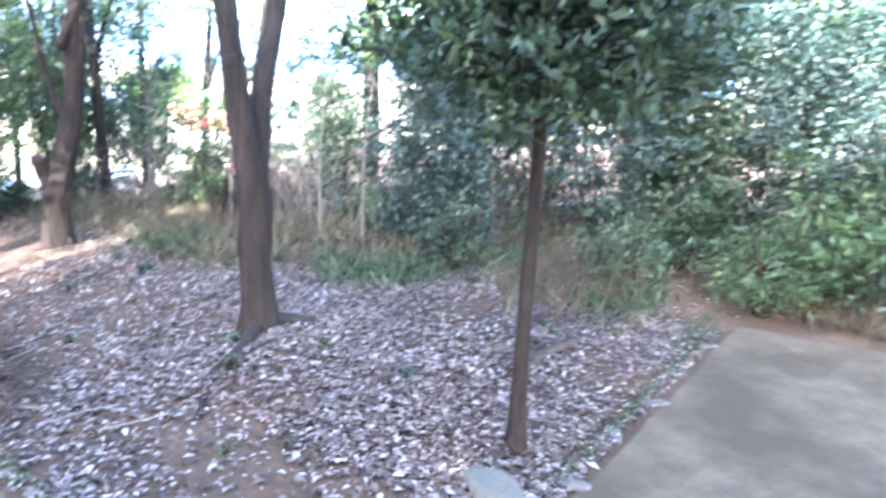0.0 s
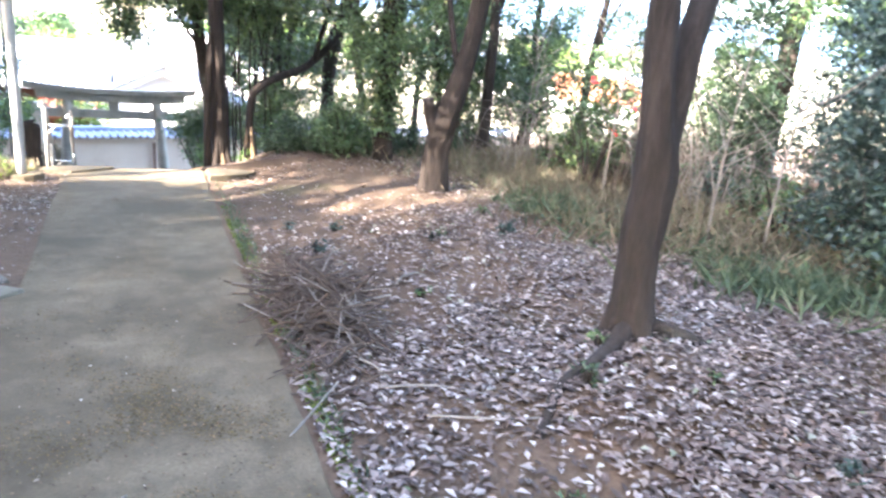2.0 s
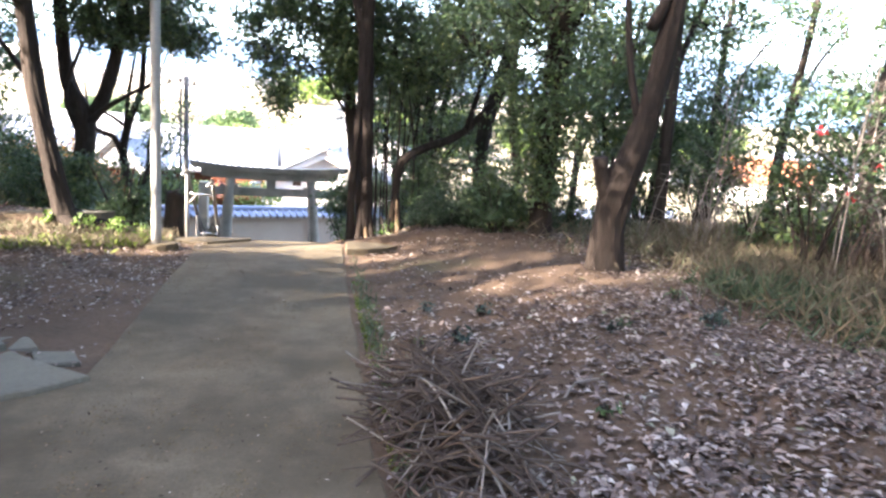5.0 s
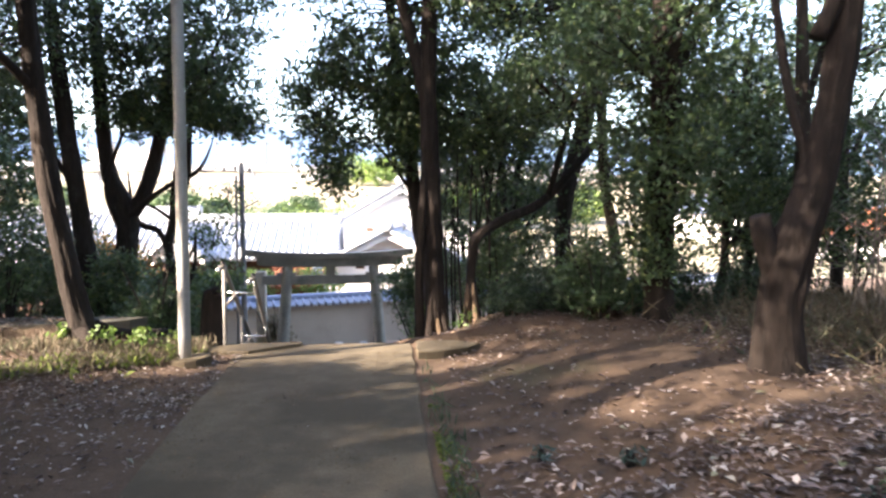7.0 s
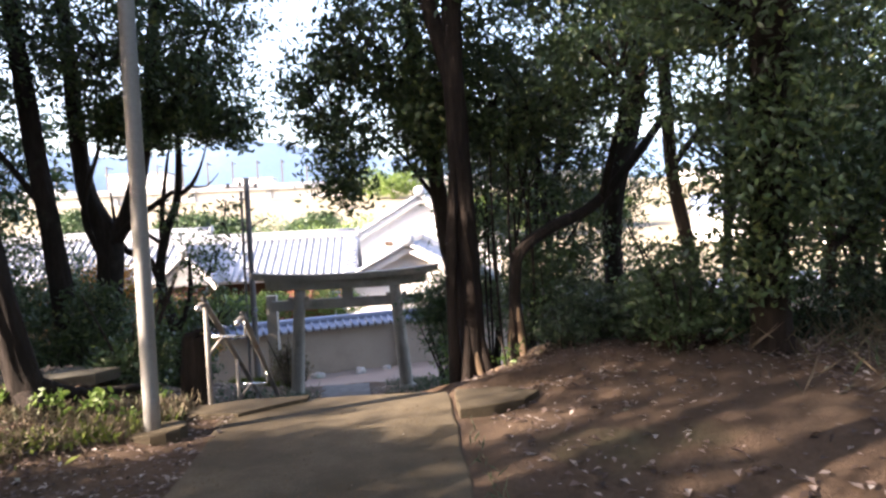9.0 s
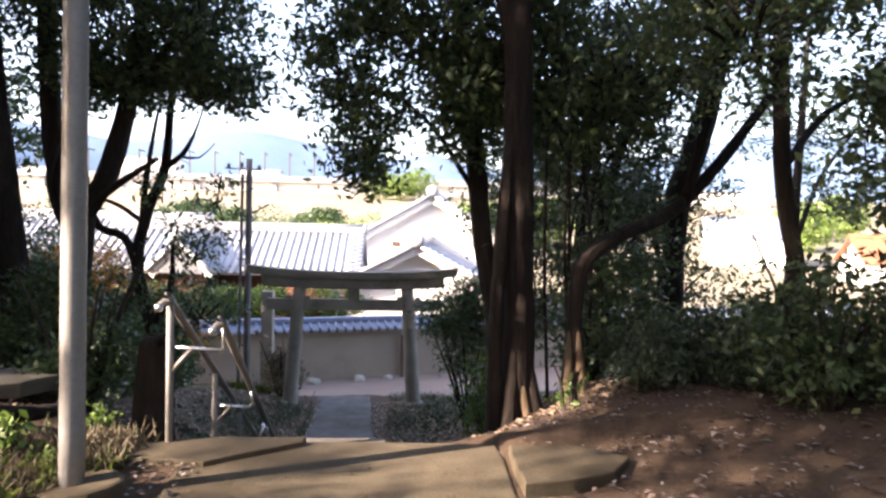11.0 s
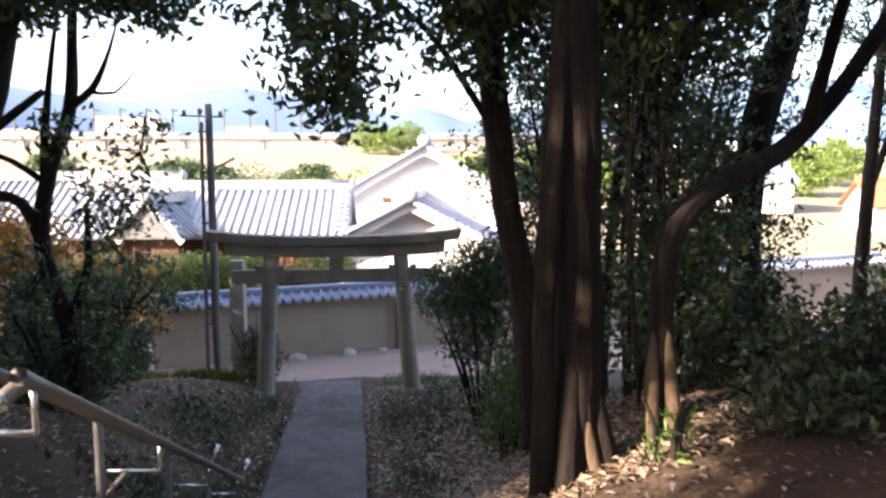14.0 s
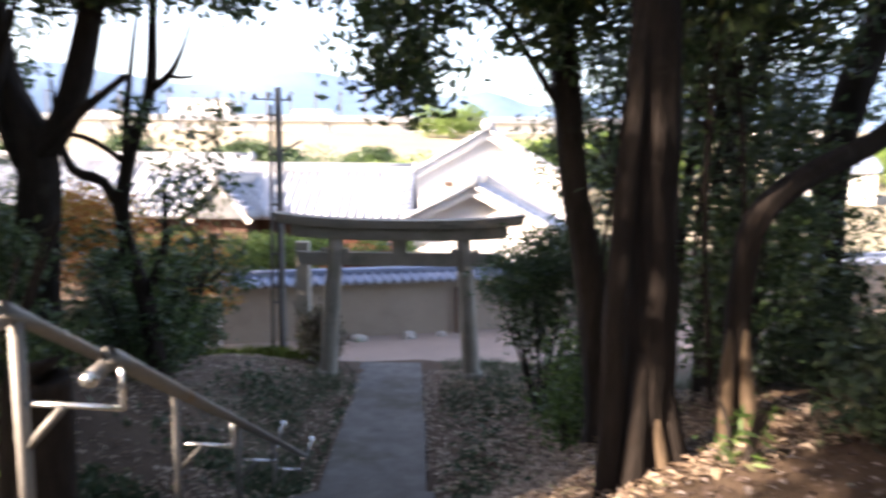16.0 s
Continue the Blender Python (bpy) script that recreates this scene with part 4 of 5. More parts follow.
tree("tree", "dark crooked trunk with an arching bough", [(2.95, 14.2, -0.7, 0.15), (2.9, 14.2, 0.7, 0.14), (2.95, 14.2, 1.7, 0.14), (3.2, 14.2, 2.6, 0.15), (3.4, 14.2, 3.6, 0.13), (3.6, 14.1, 5.4, 0.09)],
     [[(3.35, 14.2, 3.1, 0.09), (2.9, 14.1, 3.3, 0.08), (2.4, 14.1, 2.9, 0.07), (2.1, 14.1, 2.2, 0.06), (1.95, 14.1, 1.2, 0.05)]],
     [(2.6, 14.4, 4.2, 1.8, 1.4, 1.0, 200), (4.4, 14.2, 4.7, 1.7, 1.4, 1.0, 150)])
# dense evergreen understorey past the clearing
for x, y, s in ((1.7, 13.6, 1.0), (3.3, 15.8, 0.9), (1.3, 16.0, 0.9), (4.7, 11.5, 0.85), (5.9, 12.9, 1.0), (7.4, 13.4, 0.7), (4.0, 10.9, 0.6)):
    z = Z(x, y)
    tree("tree", "slender evergreen of the dark understorey", [(x, y, z, 0.06), (x + 0.1, y, z + 1.6 * s, 0.05), (x, y + 0.1, z + 3.4 * s, 0.03), (x + 0.1, y, z + 4.6 * s, 0.015)],
         [[(x + 0.06, y, z + 1.2 * s, 0.03), (x + 0.5, y, z + 1.9 * s, 0.02), (x + 0.9, y, z + 2.3 * s, 0.01)]],
         [(x, y, z + 3.4 * s, 1.25 * s, 1.1 * s, 1.2 * s, int(190 * s)), (x + 0.2, y, z + 1.9 * s, 1.0 * s, 0.8 * s, 0.8 * s, int(90 * s))], size=0.085, group="understorey")
for k in range(16):
    x, y = 0.75 + rng.uniform(-0.3, 0.9), 12.6 + rng.uniform(-0.4, 1.2)
    z = Z(x, y)
    tree("bamboo", "thin dark bamboo stem", [(x, y, z, 0.018), (x + rng.normal() * 0.05, y, z + 1.5, 0.016), (x + rng.normal() * 0.15, y, z + 3.2, 0.008)], (),
         [(x, y, z + 2.4, 0.4, 0.35, 0.8, 9)], size=0.12, per=12, spread=0.13, flare=0, rough=0.0, category="bamboo", group="bamboo thicket", width=0.2)
for x, y, h, r in ((5.8, 16.5, 6, 0.1), (6.8, 12.6, 5.5, 0.09), (1.8, 15.2, 5.0, 0.07), (4.9, 10.6, 6, 0.1), (7.6, 9.6, 6, 0.11), (8.6, 13.0, 6, 0.11)):
    a, b = rng.normal(size=2) * 0.25
    z = Z(x, y)
    tree("tree", "slim evergreen of the wood with a thin crown", [(x, y, z, r), (x + a * 0.4, y, z + h * 0.35, r * 0.85), (x + a, y + b, z + h * 0.7, r * 0.6), (x + a * 1.6, y + b, z + h, r * 0.3)],
         [[(x + a * 0.5, y, z + h * 0.4, r * 0.5), (x + a + 0.5, y + 0.2, z + h * 0.6, r * 0.35), (x + a + 1.0, y, z + h * 0.75, r * 0.15)]],
         [(x + a, y + b, z + h * 0.8, 1.4, 1.3, 1.1, 110), (x + a + 0.6, y, z + h * 0.55, 0.8, 0.7, 0.5, 40)], group="wood")
# trees on the bank
tree("tree", "dark spreading tree forking low beside the steps",
     [(-4.45, 13.93, -0.82, 0.188), (-4.37, 13.91, 0.43, 0.169), (-4.31, 13.91, 1.37, 0.163), (-4.57, 13.91, 2.12, 0.119), (-4.66, 13.91, 3.43, 0.1), (-4.72, 13.86, 5.43, 0.075)],
     [[(-4.31, 13.91, 1.31, 0.125), (-3.97, 13.91, 1.87, 0.119), (-3.72, 13.89, 2.81, 0.106), (-3.54, 13.86, 3.93, 0.088), (-3.41, 13.86, 5.43, 0.062)], [(-4.32, 13.86, 1.31, 0.056), (-3.79, 13.61, 1.68, 0.044), (-3.22, 13.36, 2.00, 0.027)],
      [(-3.72, 13.89, 2.75, 0.056), (-3.10, 13.61, 3.43, 0.044), (-2.60, 13.36, 4.18, 0.025)], [(-4.37, 13.86, 1.06, 0.05), (-4.54, 13.74, 1.81, 0.044), (-4.22, 13.61, 2.68, 0.025)]],
     [(-3.97, 13.74, 4.06, 1.625, 1.375, 1, 190), (-2.79, 13.36, 3.56, 0.812, 0.75, 0.625, 60), (-2.72, 13.61, 4.56, 1.125, 1, 0.625, 75), (-1.97, 13.74, 5.06, 1, 0.875, 0.5, 50), (-5.97, 13.49, 4.18, 1.875, 1.75, 1.375, 200), (-3.85, 12.24, 6.43, 3, 2.75, 1.375, 300), (-3.97, 13.86, 2.93, 0.75, 0.625, 0.375, 30), (-3.7, 13.7, 2.95, 0.8, 0.6, 0.35, 90), (-2.6, 13.7, 2.9, 0.6, 0.5, 0.3, 60), (-2.9, 13.9, 3.35, 0.7, 0.6, 0.5, 60), (-3.9, 13.9, 3.6, 0.9, 0.8, 0.7, 50)], size=0.1)
tree("tree", "straight dark trunk leaning away from the steps",
     [(-4.62, 13.36, -0.76, 0.163), (-4.70, 13.39, 0.43, 0.144), (-4.80, 13.40, 1.43, 0.131), (-5.00, 13.41, 3.06, 0.119), (-5.22, 13.36, 5.68, 0.075)],
     [[(-4.85, 13.40, 1.81, 0.05), (-5.35, 13.36, 2.56, 0.037), (-5.85, 13.36, 3.18, 0.019)]], [(-5.47, 13.24, 5.43, 1.625, 1.5, 1, 130)])
# unseen tree added for shade, whose boughs reach over the path
tree("tree", "unseen evergreen added for shade, boughs arching over the path", [(-3.7, 5.3, 0.05, 0.16), (-3.6, 5.4, 1.6, 0.14), (-3.3, 5.6, 3.4, 0.12), (-2.9, 5.9, 5.4, 0.08)],
     [[(-3.4, 5.5, 3.0, 0.08), (-2.4, 5.7, 4.0, 0.06), (-1.2, 5.8, 4.6, 0.03)], [(-3.3, 5.6, 3.4, 0.07), (-2.8, 6.8, 4.3, 0.05), (-2.2, 7.8, 4.9, 0.03)]],
     [(-2.9, 5.1, 4.6, 0.6, 0.5, 0.9, 60), (-1.3, 5.8, 4.6, 1.2, 1.1, 0.8, 150), (-2.1, 7.7, 4.9, 1.1, 1.0, 0.8, 140), (-2.9, 5.9, 5.8, 1.8, 1.6, 1.0, 170)])
# its last crown mass, out of view, is added to shade the far shrubs
tree("tree", "leaning dark trunk on the bank", [(-3.2, 9.75, 0.05, 0.12), (-3.35, 9.75, 0.8, 0.11), (-3.52, 9.75, 1.8, 0.1), (-3.68, 9.75, 3.7, 0.085), (-3.7, 9.7, 6.0, 0.06)],
     [[(-3.6, 9.75, 2.6, 0.05), (-3.9, 9.2, 3.1, 0.035), (-4.2, 8.5, 3.5, 0.02)]], [(-4.2, 10.0, 5.2, 2.0, 1.9, 1.2, 260), (-4.9, 10.3, 3.4, 1.0, 1.0, 0.9, 90), (-4.2, 8.3, 3.75, 1.2, 0.9, 0.75, 300)], bark=BARK_WARM,
     roots=[[(-3.18, 9.77, 0.3, 0.08), (-2.98, 9.93, 0.17, 0.065), (-2.75, 10.1, 0.13, 0.05), (-2.6, 10.3, 0.12, 0.03)], [(-3.25, 9.7, 0.25, 0.08), (-3.0, 9.5, 0.1, 0.06), (-2.8, 9.3, 0.02, 0.04)]])
tree("tree", "crooked bare tree with ivy on its stems", [(-3.52, 14.4, -0.95, 0.095), (-3.62, 14.4, -0.1, 0.08), (-3.82, 14.4, 0.75, 0.075), (-3.7, 14.4, 1.45, 0.065), (-3.5, 14.4, 2.0, 0.055), (-3.42, 14.4, 3.0, 0.04), (-3.3, 14.4, 4.3, 0.025)],
     [[(-3.8, 14.4, 0.7, 0.06), (-3.98, 14.4, 1.12, 0.055), (-4.28, 14.4, 1.24, 0.05), (-4.4, 14.4, 1.6, 0.03), (-4.45, 14.4, 2.1, 0.012)], [(-3.76, 14.4, 1.1, 0.045), (-3.74, 14.4, 1.7, 0.04), (-3.62, 14.35, 2.4, 0.025), (-3.5, 14.3, 2.9, 0.01)],
      [(-3.5, 14.4, 2.0, 0.04), (-3.28, 14.35, 2.15, 0.035), (-3.12, 14.3, 2.4, 0.02), (-3.0, 14.3, 2.75, 0.008)], [(-3.74, 14.4, 1.3, 0.035), (-4.1, 14.3, 1.55, 0.025), (-4.6, 14.2, 1.6, 0.012)], [(-3.3, 14.35, 2.13, 0.02), (-3.05, 14.3, 2.12, 0.012), (-2.85, 14.25, 2.3, 0.006)],
      [(-3.64, 14.4, -0.05, 0.05), (-3.4, 14.35, 0.5, 0.04), (-3.36, 14.3, 1.1, 0.02)]],
     [(-3.15, 14.3, 1.05, 0.4, 0.4, 0.55, 30), (-3.0, 14.3, 0.3, 0.5, 0.4, 0.45, 44), (-3.5, 14.3, 1.7, 0.35, 0.3, 0.35, 10), (-2.8, 14.2, 1.7, 0.25, 0.2, 0.25, 8), (-3.9, 14.3, 0.4, 0.4, 0.4, 0.4, 20)], size=0.085, per=16, spread=0.15)

# the wood around and behind: mostly unseen trees, added to shade the path
kinds = []
for h, r, full in ((11.0, 0.2, 1.0), (10.0, 0.18, 1.0), (12.5, 0.22, 1.0), (10.5, 0.17, 0.32)):
    x, y, z = -30 - 8 * len(kinds), -40, Z(-30 - 8 * len(kinds), -40)
    kinds.append(tree("tree", "tall evergreen of the surrounding wood, added for shade and backdrop", [(x, y, z, r), (x + 0.1, y, z + h * 0.4, r * 0.8), (x, y + 0.1, z + h * 0.75, r * 0.5), (x, y, z + h, r * 0.25)],
        [[(x, y, z + h * 0.35, r * 0.5), (x + 0.9, y + 0.3, z + h * 0.55, r * 0.3), (x + 1.6, y, z + h * 0.65, 0.02)], [(x, y, z + h * 0.45, r * 0.5), (x - 0.8, y - 0.4, z + h * 0.6, r * 0.3), (x - 1.5, y, z + h * 0.7, 0.02)]],
        [(x, y, z + h * 0.72, 2.5, 2.5, 3.0, int(560 * full)), (x + 0.3, y, z + h * 0.34, 1.9, 1.9, 1.6, int(240 * full))], size=0.15, per=24, spread=0.23, group="wood"))
# sparse crowns out of view, placed to let patches of sun through
THIN = [(-10.5, 11.0), (-8.9, 4.2), (-15, 2.6), (-15.5, 1.0)]
WOOD = [(-14, 8.6), (-23, 6.5), (-13, 19.0), (-16.5, 17.2), (-15.5, 20.8), (-19.5, 15.5), (-17, 13), (-17, 7), (-7.6, 10.2), (-21, 0), (-20, 8), (-9, -12), (-3, -13), (-7.4, -6.5), (-7.0, -3.0), (-7.6, 0.4), (-10.5, -8), (-11, -4.6), (-10.6, -1.2), (-14, -6), (-14.5, -2), (-12, 9.4), (-9.5, 12.5), (-7.8, 16.0),
        (-13, 13), (-4.5, -8.5), (0.5, -9.0), (5.0, -7.0), (9.5, -5.5), (11.5, -1.5), (11.0, 2.8), (10.4, 6.6), (11.5, 10.2), (14.5, 4.5), (14, 8.5), (15, 0.5), (-18, -9), (-18, -3), (-19, -0.5), (-11, 17.5)]
# extra tree whose high crown keeps sun off the trunks and clearing
z = Z(-8.0, 9.5)
tree("tree", "tall evergreen leaning with a high crown, added for shade", [(-8.0, 9.5, z, 0.17), (-7.9, 9.3, z + 3.0, 0.15), (-8.0, 8.6, z + 5.5, 0.1), (-8.0, 8.0, z + 8.0, 0.05)],
     [[(-7.95, 9.0, z + 4.3, 0.07), (-7.8, 8.2, z + 5.2, 0.05), (-7.8, 7.0, z + 5.9, 0.02)]], [(-8.0, 6.7, 6.8, 2.0, 2.6, 2.0, 430), (-8.0, 4.9, 6.9, 1.3, 1.5, 0.9, 240)], size=0.14, per=24, spread=0.22, group="wood")
for k, (x, y) in enumerate(THIN):
    copy_thing(kinds[3], pose(x, y, Z(x, y), 0, 0, 51 * k))
for k, (x, y) in enumerate(WOOD):
    copy_thing(kinds[k % 3], pose(x, y, Z(x, y), 0, 0, 67 * k))


# ---- shrubs ----
def shrub(name, label, x, y, blobs, leaf=SHRUB_LEAF, size=0.07, per=24, spread=0.13, stems=9, reach=1.0, category="shrub", width=0.45):
    z = Z(x, y)
    t = thing(name, (x, y, z), label, category)
    made = []
    for k in range(stems):
        a, l = rng.uniform(0, 6.28), rng.uniform(0.5, 1.0) * reach
        made.append([(0.05 * math.cos(a), 0.05 * math.sin(a), -0.1, 0.02), (l * 0.25 * math.cos(a), l * 0.25 * math.sin(a), l * 0.6, 0.014), (l * 0.5 * math.cos(a), l * 0.5 * math.sin(a), l * 1.2, 0.006)])
    tagged(part("stem_clump", tubes_mesh("stem_clump", made, 5, 0.2), BARK, t), kind="stuff")
    _, pts = clump_points([(bx, by, bz, rx, ry, rz, n) for bx, by, bz, rx, ry, rz, n in blobs], per, spread)
    pts = pts[pts[:, 2] > 0.02]
    part("foliage", leaf_mesh("foliage", pts, size, width), leaf, t)
    return t


shrub("shrub", "dark glossy camellia shrub at the edge of the clearing", 5.4, 3.5, [(0, 0, 1.2, 0.75, 0.75, 0.75, 210), (0.1, 0.1, 2.1, 0.6, 0.6, 0.6, 110), (-0.3, 0.2, 0.5, 0.5, 0.5, 0.3, 30)], BLUISH_LEAF, 0.08)
shrub("shrub", "large bluish evergreen shrub behind the young tree", 6.6, 1.9, [(0, 0, 1.6, 1.3, 1.2, 1.1, 260), (0.3, -0.6, 2.9, 1.2, 1.2, 0.9, 200)], BLUISH_LEAF, 0.08, reach=1.6)
shrub("shrub", "tall dark evergreen shrub by the end of the cross path", 7.2, -0.4, [(0, 0, 1.6, 1.1, 1.4, 1.2, 330), (0, 0, 3.2, 1.3, 1.6, 1.0, 330)], BLUISH_LEAF, 0.08, reach=1.6)
shrub("bamboo_bush", "green dwarf bamboo beside the cross path", 5.85, -0.15, [(0, 0, 0.45, 0.45, 0.6, 0.42, 80), (0.2, -0.5, 0.85, 0.4, 0.5, 0.4, 60)], SHRUB_LEAF, 0.14, 18, 0.14, 14, 1.0, width=0.16)
shrub("shrub", "dark evergreen shrub behind the clearing", 5.9, 11.0, [(0, 0, 1.2, 0.9, 0.8, 0.9, 150), (0.2, 0, 2.2, 0.7, 0.6, 0.5, 70)], SHRUB_LEAF, 0.08)
cam_shrub = shrub("shrub", "camellia shrub with a few red flowers", 4.8, 7.2, [(0, 0, 1.5, 0.6, 0.6, 0.55, 70), (0.3, 0.3, 0.8, 0.6, 0.6, 0.5, 60)], SHRUB_LEAF, 0.08)
part("flowers", leaf_mesh("flowers", np.repeat(np.array([(-0.42, -0.45, 1.5), (0.1, -0.6, 1.2), (-0.1, -0.55, 0.9)]), 7, 0) + rng.normal(size=(21, 3)) * 0.02, 0.06, 0.8), RED_PETAL, cam_shrub, "red flowers")
shrub("shrub", "soft green bush at the edge of the wood", 1.5, 12.5, [(0, 0, 0.6, 0.65, 0.55, 0.5, 110), (0.1, 0.2, 1.1, 0.5, 0.45, 0.35, 60)], SHRUB_LEAF, 0.075)
shrub("shrub", "green bush beside the ivy-grown trunk", 2.15, 9.95, [(0, 0, 0.55, 0.5, 0.4, 0.5, 90)], SHRUB_LEAF, 0.075)
shrub("shrub", "leafy arching bush beside the stone gate", 0.5, 15.6, [(-0.3, 0, 1.6, 0.42, 0.5, 0.4, 130), (0.2, 0.1, 1.85, 0.5, 0.5, 0.42, 150), (0.0, 0, 1.1, 0.42, 0.4, 0.42, 90), (0.75, 0.2, 1.6, 0.45, 0.5, 0.5, 100)], SHRUB_LEAF, 0.11, 17, 0.18, 20, 1.3, width=0.22)
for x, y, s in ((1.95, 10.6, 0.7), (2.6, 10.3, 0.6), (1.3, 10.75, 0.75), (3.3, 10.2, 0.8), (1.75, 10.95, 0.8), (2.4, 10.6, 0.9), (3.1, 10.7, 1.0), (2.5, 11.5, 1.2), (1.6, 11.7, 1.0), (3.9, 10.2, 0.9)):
    shrub("shrub", "low dark shrub under the trees", x, y, [(0, 0, 0.25 * s, 0.4 * s, 0.36 * s, 0.24 * s, int(55 * s)), (0.1, 0.1, 0.55 * s, 0.22 * s, 0.22 * s, 0.2 * s, int(18 * s))], SHADED_LEAF, 0.06, 24, 0.11, reach=0.4 * s)
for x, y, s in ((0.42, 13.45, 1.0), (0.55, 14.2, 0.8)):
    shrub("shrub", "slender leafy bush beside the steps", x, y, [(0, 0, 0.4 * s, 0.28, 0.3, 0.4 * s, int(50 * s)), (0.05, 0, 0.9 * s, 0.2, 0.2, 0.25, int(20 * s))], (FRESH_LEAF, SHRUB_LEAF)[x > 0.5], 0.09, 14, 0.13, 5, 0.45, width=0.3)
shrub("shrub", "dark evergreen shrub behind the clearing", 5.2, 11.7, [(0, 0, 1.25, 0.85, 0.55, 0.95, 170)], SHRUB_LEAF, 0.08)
shrub("shrub", "low dark shrub under the trees", 2.3, 13.2, [(0, 0, 0.35, 0.8, 0.5, 0.35, 100)], SHADED_LEAF, 0.075)
shrub("shrub", "low dark shrub under the trees", 3.9, 13.2, [(0, 0, 0.35, 1.0, 0.6, 0.35, 120)], SHADED_LEAF, 0.075)
shrub("shrub", "low dark shrub under the trees", 5.6, 12.4, [(0, 0, 0.45, 0.9, 0.7, 0.45, 120)], SHADED_LEAF, 0.075)
shrub("shrub", "small bright green plant at the foot of the hollow tree", 0.75, 10.9, [(0, 0, 0.15, 0.1, 0.1, 0.13, 8)], FRESH_LEAF, 0.085, 10, 0.09, 5, 0.3, width=0.25)
shrub("shrub", "dry golden bush beside the utility pole", -2.75, 18.6, [(0, 0, 0.4, 0.33, 0.3, 0.36, 90), (0, 0, 0.75, 0.2, 0.2, 0.2, 40)], DRY_GRASS, 0.065, 26)
for x, y, s, m in ((-3.8, 14.6, 0.6, SHRUB_LEAF), (-4.6, 15.6, 1.0, SHRUB_LEAF), (-5.8, 13.8, 1.1, EVERGREEN), (-4.5, 17.6, 0.6, SHRUB_LEAF), (-3.0, 11.2, 0.45, SHRUB_LEAF)):
    shrub("shrub", "tangled evergreen shrub on the bank", x, y, [(0, 0, 0.55 * s, 0.75 * s, 0.7 * s, 0.55 * s, int(110 * s)), (0.2, 0, 1.1 * s, 0.5 * s, 0.5 * s, 0.4 * s, int(50 * s))], m, 0.075)
shrub("shrub", "leafy green bush on the bank above the gate", -3.85, 15.2, [(0, 0, 0.7, 0.42, 0.45, 0.45, 70), (0.1, 0, 1.3, 0.36, 0.35, 0.35, 50)], FRESH_LEAF, 0.085)
shrub("shrub", "tall dark evergreen hedge tree on the bank", -6.2, 12.6, [(0, 0, 1.5, 1.0, 0.9, 1.3, 240), (0.1, 0, 3.0, 0.9, 0.9, 0.9, 150)], EVERGREEN, 0.08, reach=1.8)
shrub("shrub", "dark evergreen shrub beside the path", -5.3, 12.2, [(0, 0, 0.9, 0.75, 0.8, 0.8, 150)], SHRUB_LEAF, 0.075)
# row out of view, added to keep low sun off the concrete
for y in (2.6, 3.9, 5.2, 6.4):
    shrub("shrub", "unseen tall evergreen shrub added to shade the path", -6.5, y, [(0, 0, 0.9, 0.8, 0.8, 0.8, 130), (0, 0, 2.3, 0.75, 0.8, 1.15, 210)], SHRUB_LEAF, 0.085, reach=1.9)
for x, y, m, lab in ((-7.6, 24.4, ORANGE_LEAF, "autumn-coloured tree in the walled garden"), (-8.0, 25.5, GARDEN_LEAF, "clipped bright green garden bush"), (-6.0, 25.4, GARDEN_LEAF, "clipped bright green garden pine"), (-4.7, 25.6, GARDEN_LEAF, "clipped bright green garden pine"), (-2.6, 25.8, GARDEN_LEAF, "clipped bright green garden bush")):
    shrub("shrub", lab, x, y, [(0, 0, 1.75, 1.15, 0.9, 0.5, 200), (0.3, 0, 1.0, 0.8, 0.8, 0.4, 60)], m, 0.09, reach=1.5)
for x, y, s in ((-9.6, 53, 5.2), (-6.8, 54, 4.4), (-3.3, 54, 5.0), (-27, 94, 5.5), (-22, 92, 4.5), (-31, 97, 4.5), (-11, 96, 4.5), (-14, 99, 3.5), (8, 90, 6), (12, 96, 6), (18, 92, 7), (-7, 190, 9), (-1, 185, 8), (4, 195, 9), (30, 100, 6), (-50, 110, 6), (-60, 100, 6), (55, 95, 7), (70, 110, 8)):
    shrub("tree", "rounded green tree standing in the fields", x, y, [(0, 0, s * 0.5, s * 0.62, s * 0.6, s * 0.48, 240)], GARDEN_LEAF if x > -8 else SHRUB_LEAF, 0.25 if y < 60 else 0.5, 20, 0.5, reach=s * 0.6, category="tree")


for x, y, z0, n in ((-6.4, 18.6, 2.3, 170), (-7.6, 19.6, 2.5, 180), (-5.6, 20.4, 1.9, 110)):
    shrub("maple", "autumn-coloured maple behind the bank", x, y, [(0, 0, z0, 0.9, 0.8, 0.55, n), (0.3, 0, z0 - 0.7, 0.7, 0.7, 0.4, n // 3)], ORANGE_LEAF, 0.08, reach=1.6, category="tree")
for x, y, s in ((-5.2, 14.4, 0.8), (-6.9, 16.6, 1.4), (-5.3, 17.0, 0.7), (-7.6, 14.2, 1.6), (-4.2, 12.9, 0.55)):
    shrub("shrub", "dense dark evergreen on the bank", x, y, [(0, 0, 0.7 * s, 0.8 * s, 0.75 * s, 0.65 * s, int(150 * s)), (0.1, 0, 1.6 * s, 0.65 * s, 0.6 * s, 0.6 * s, int(90 * s))], EVERGREEN, 0.08, reach=1.2 * s)
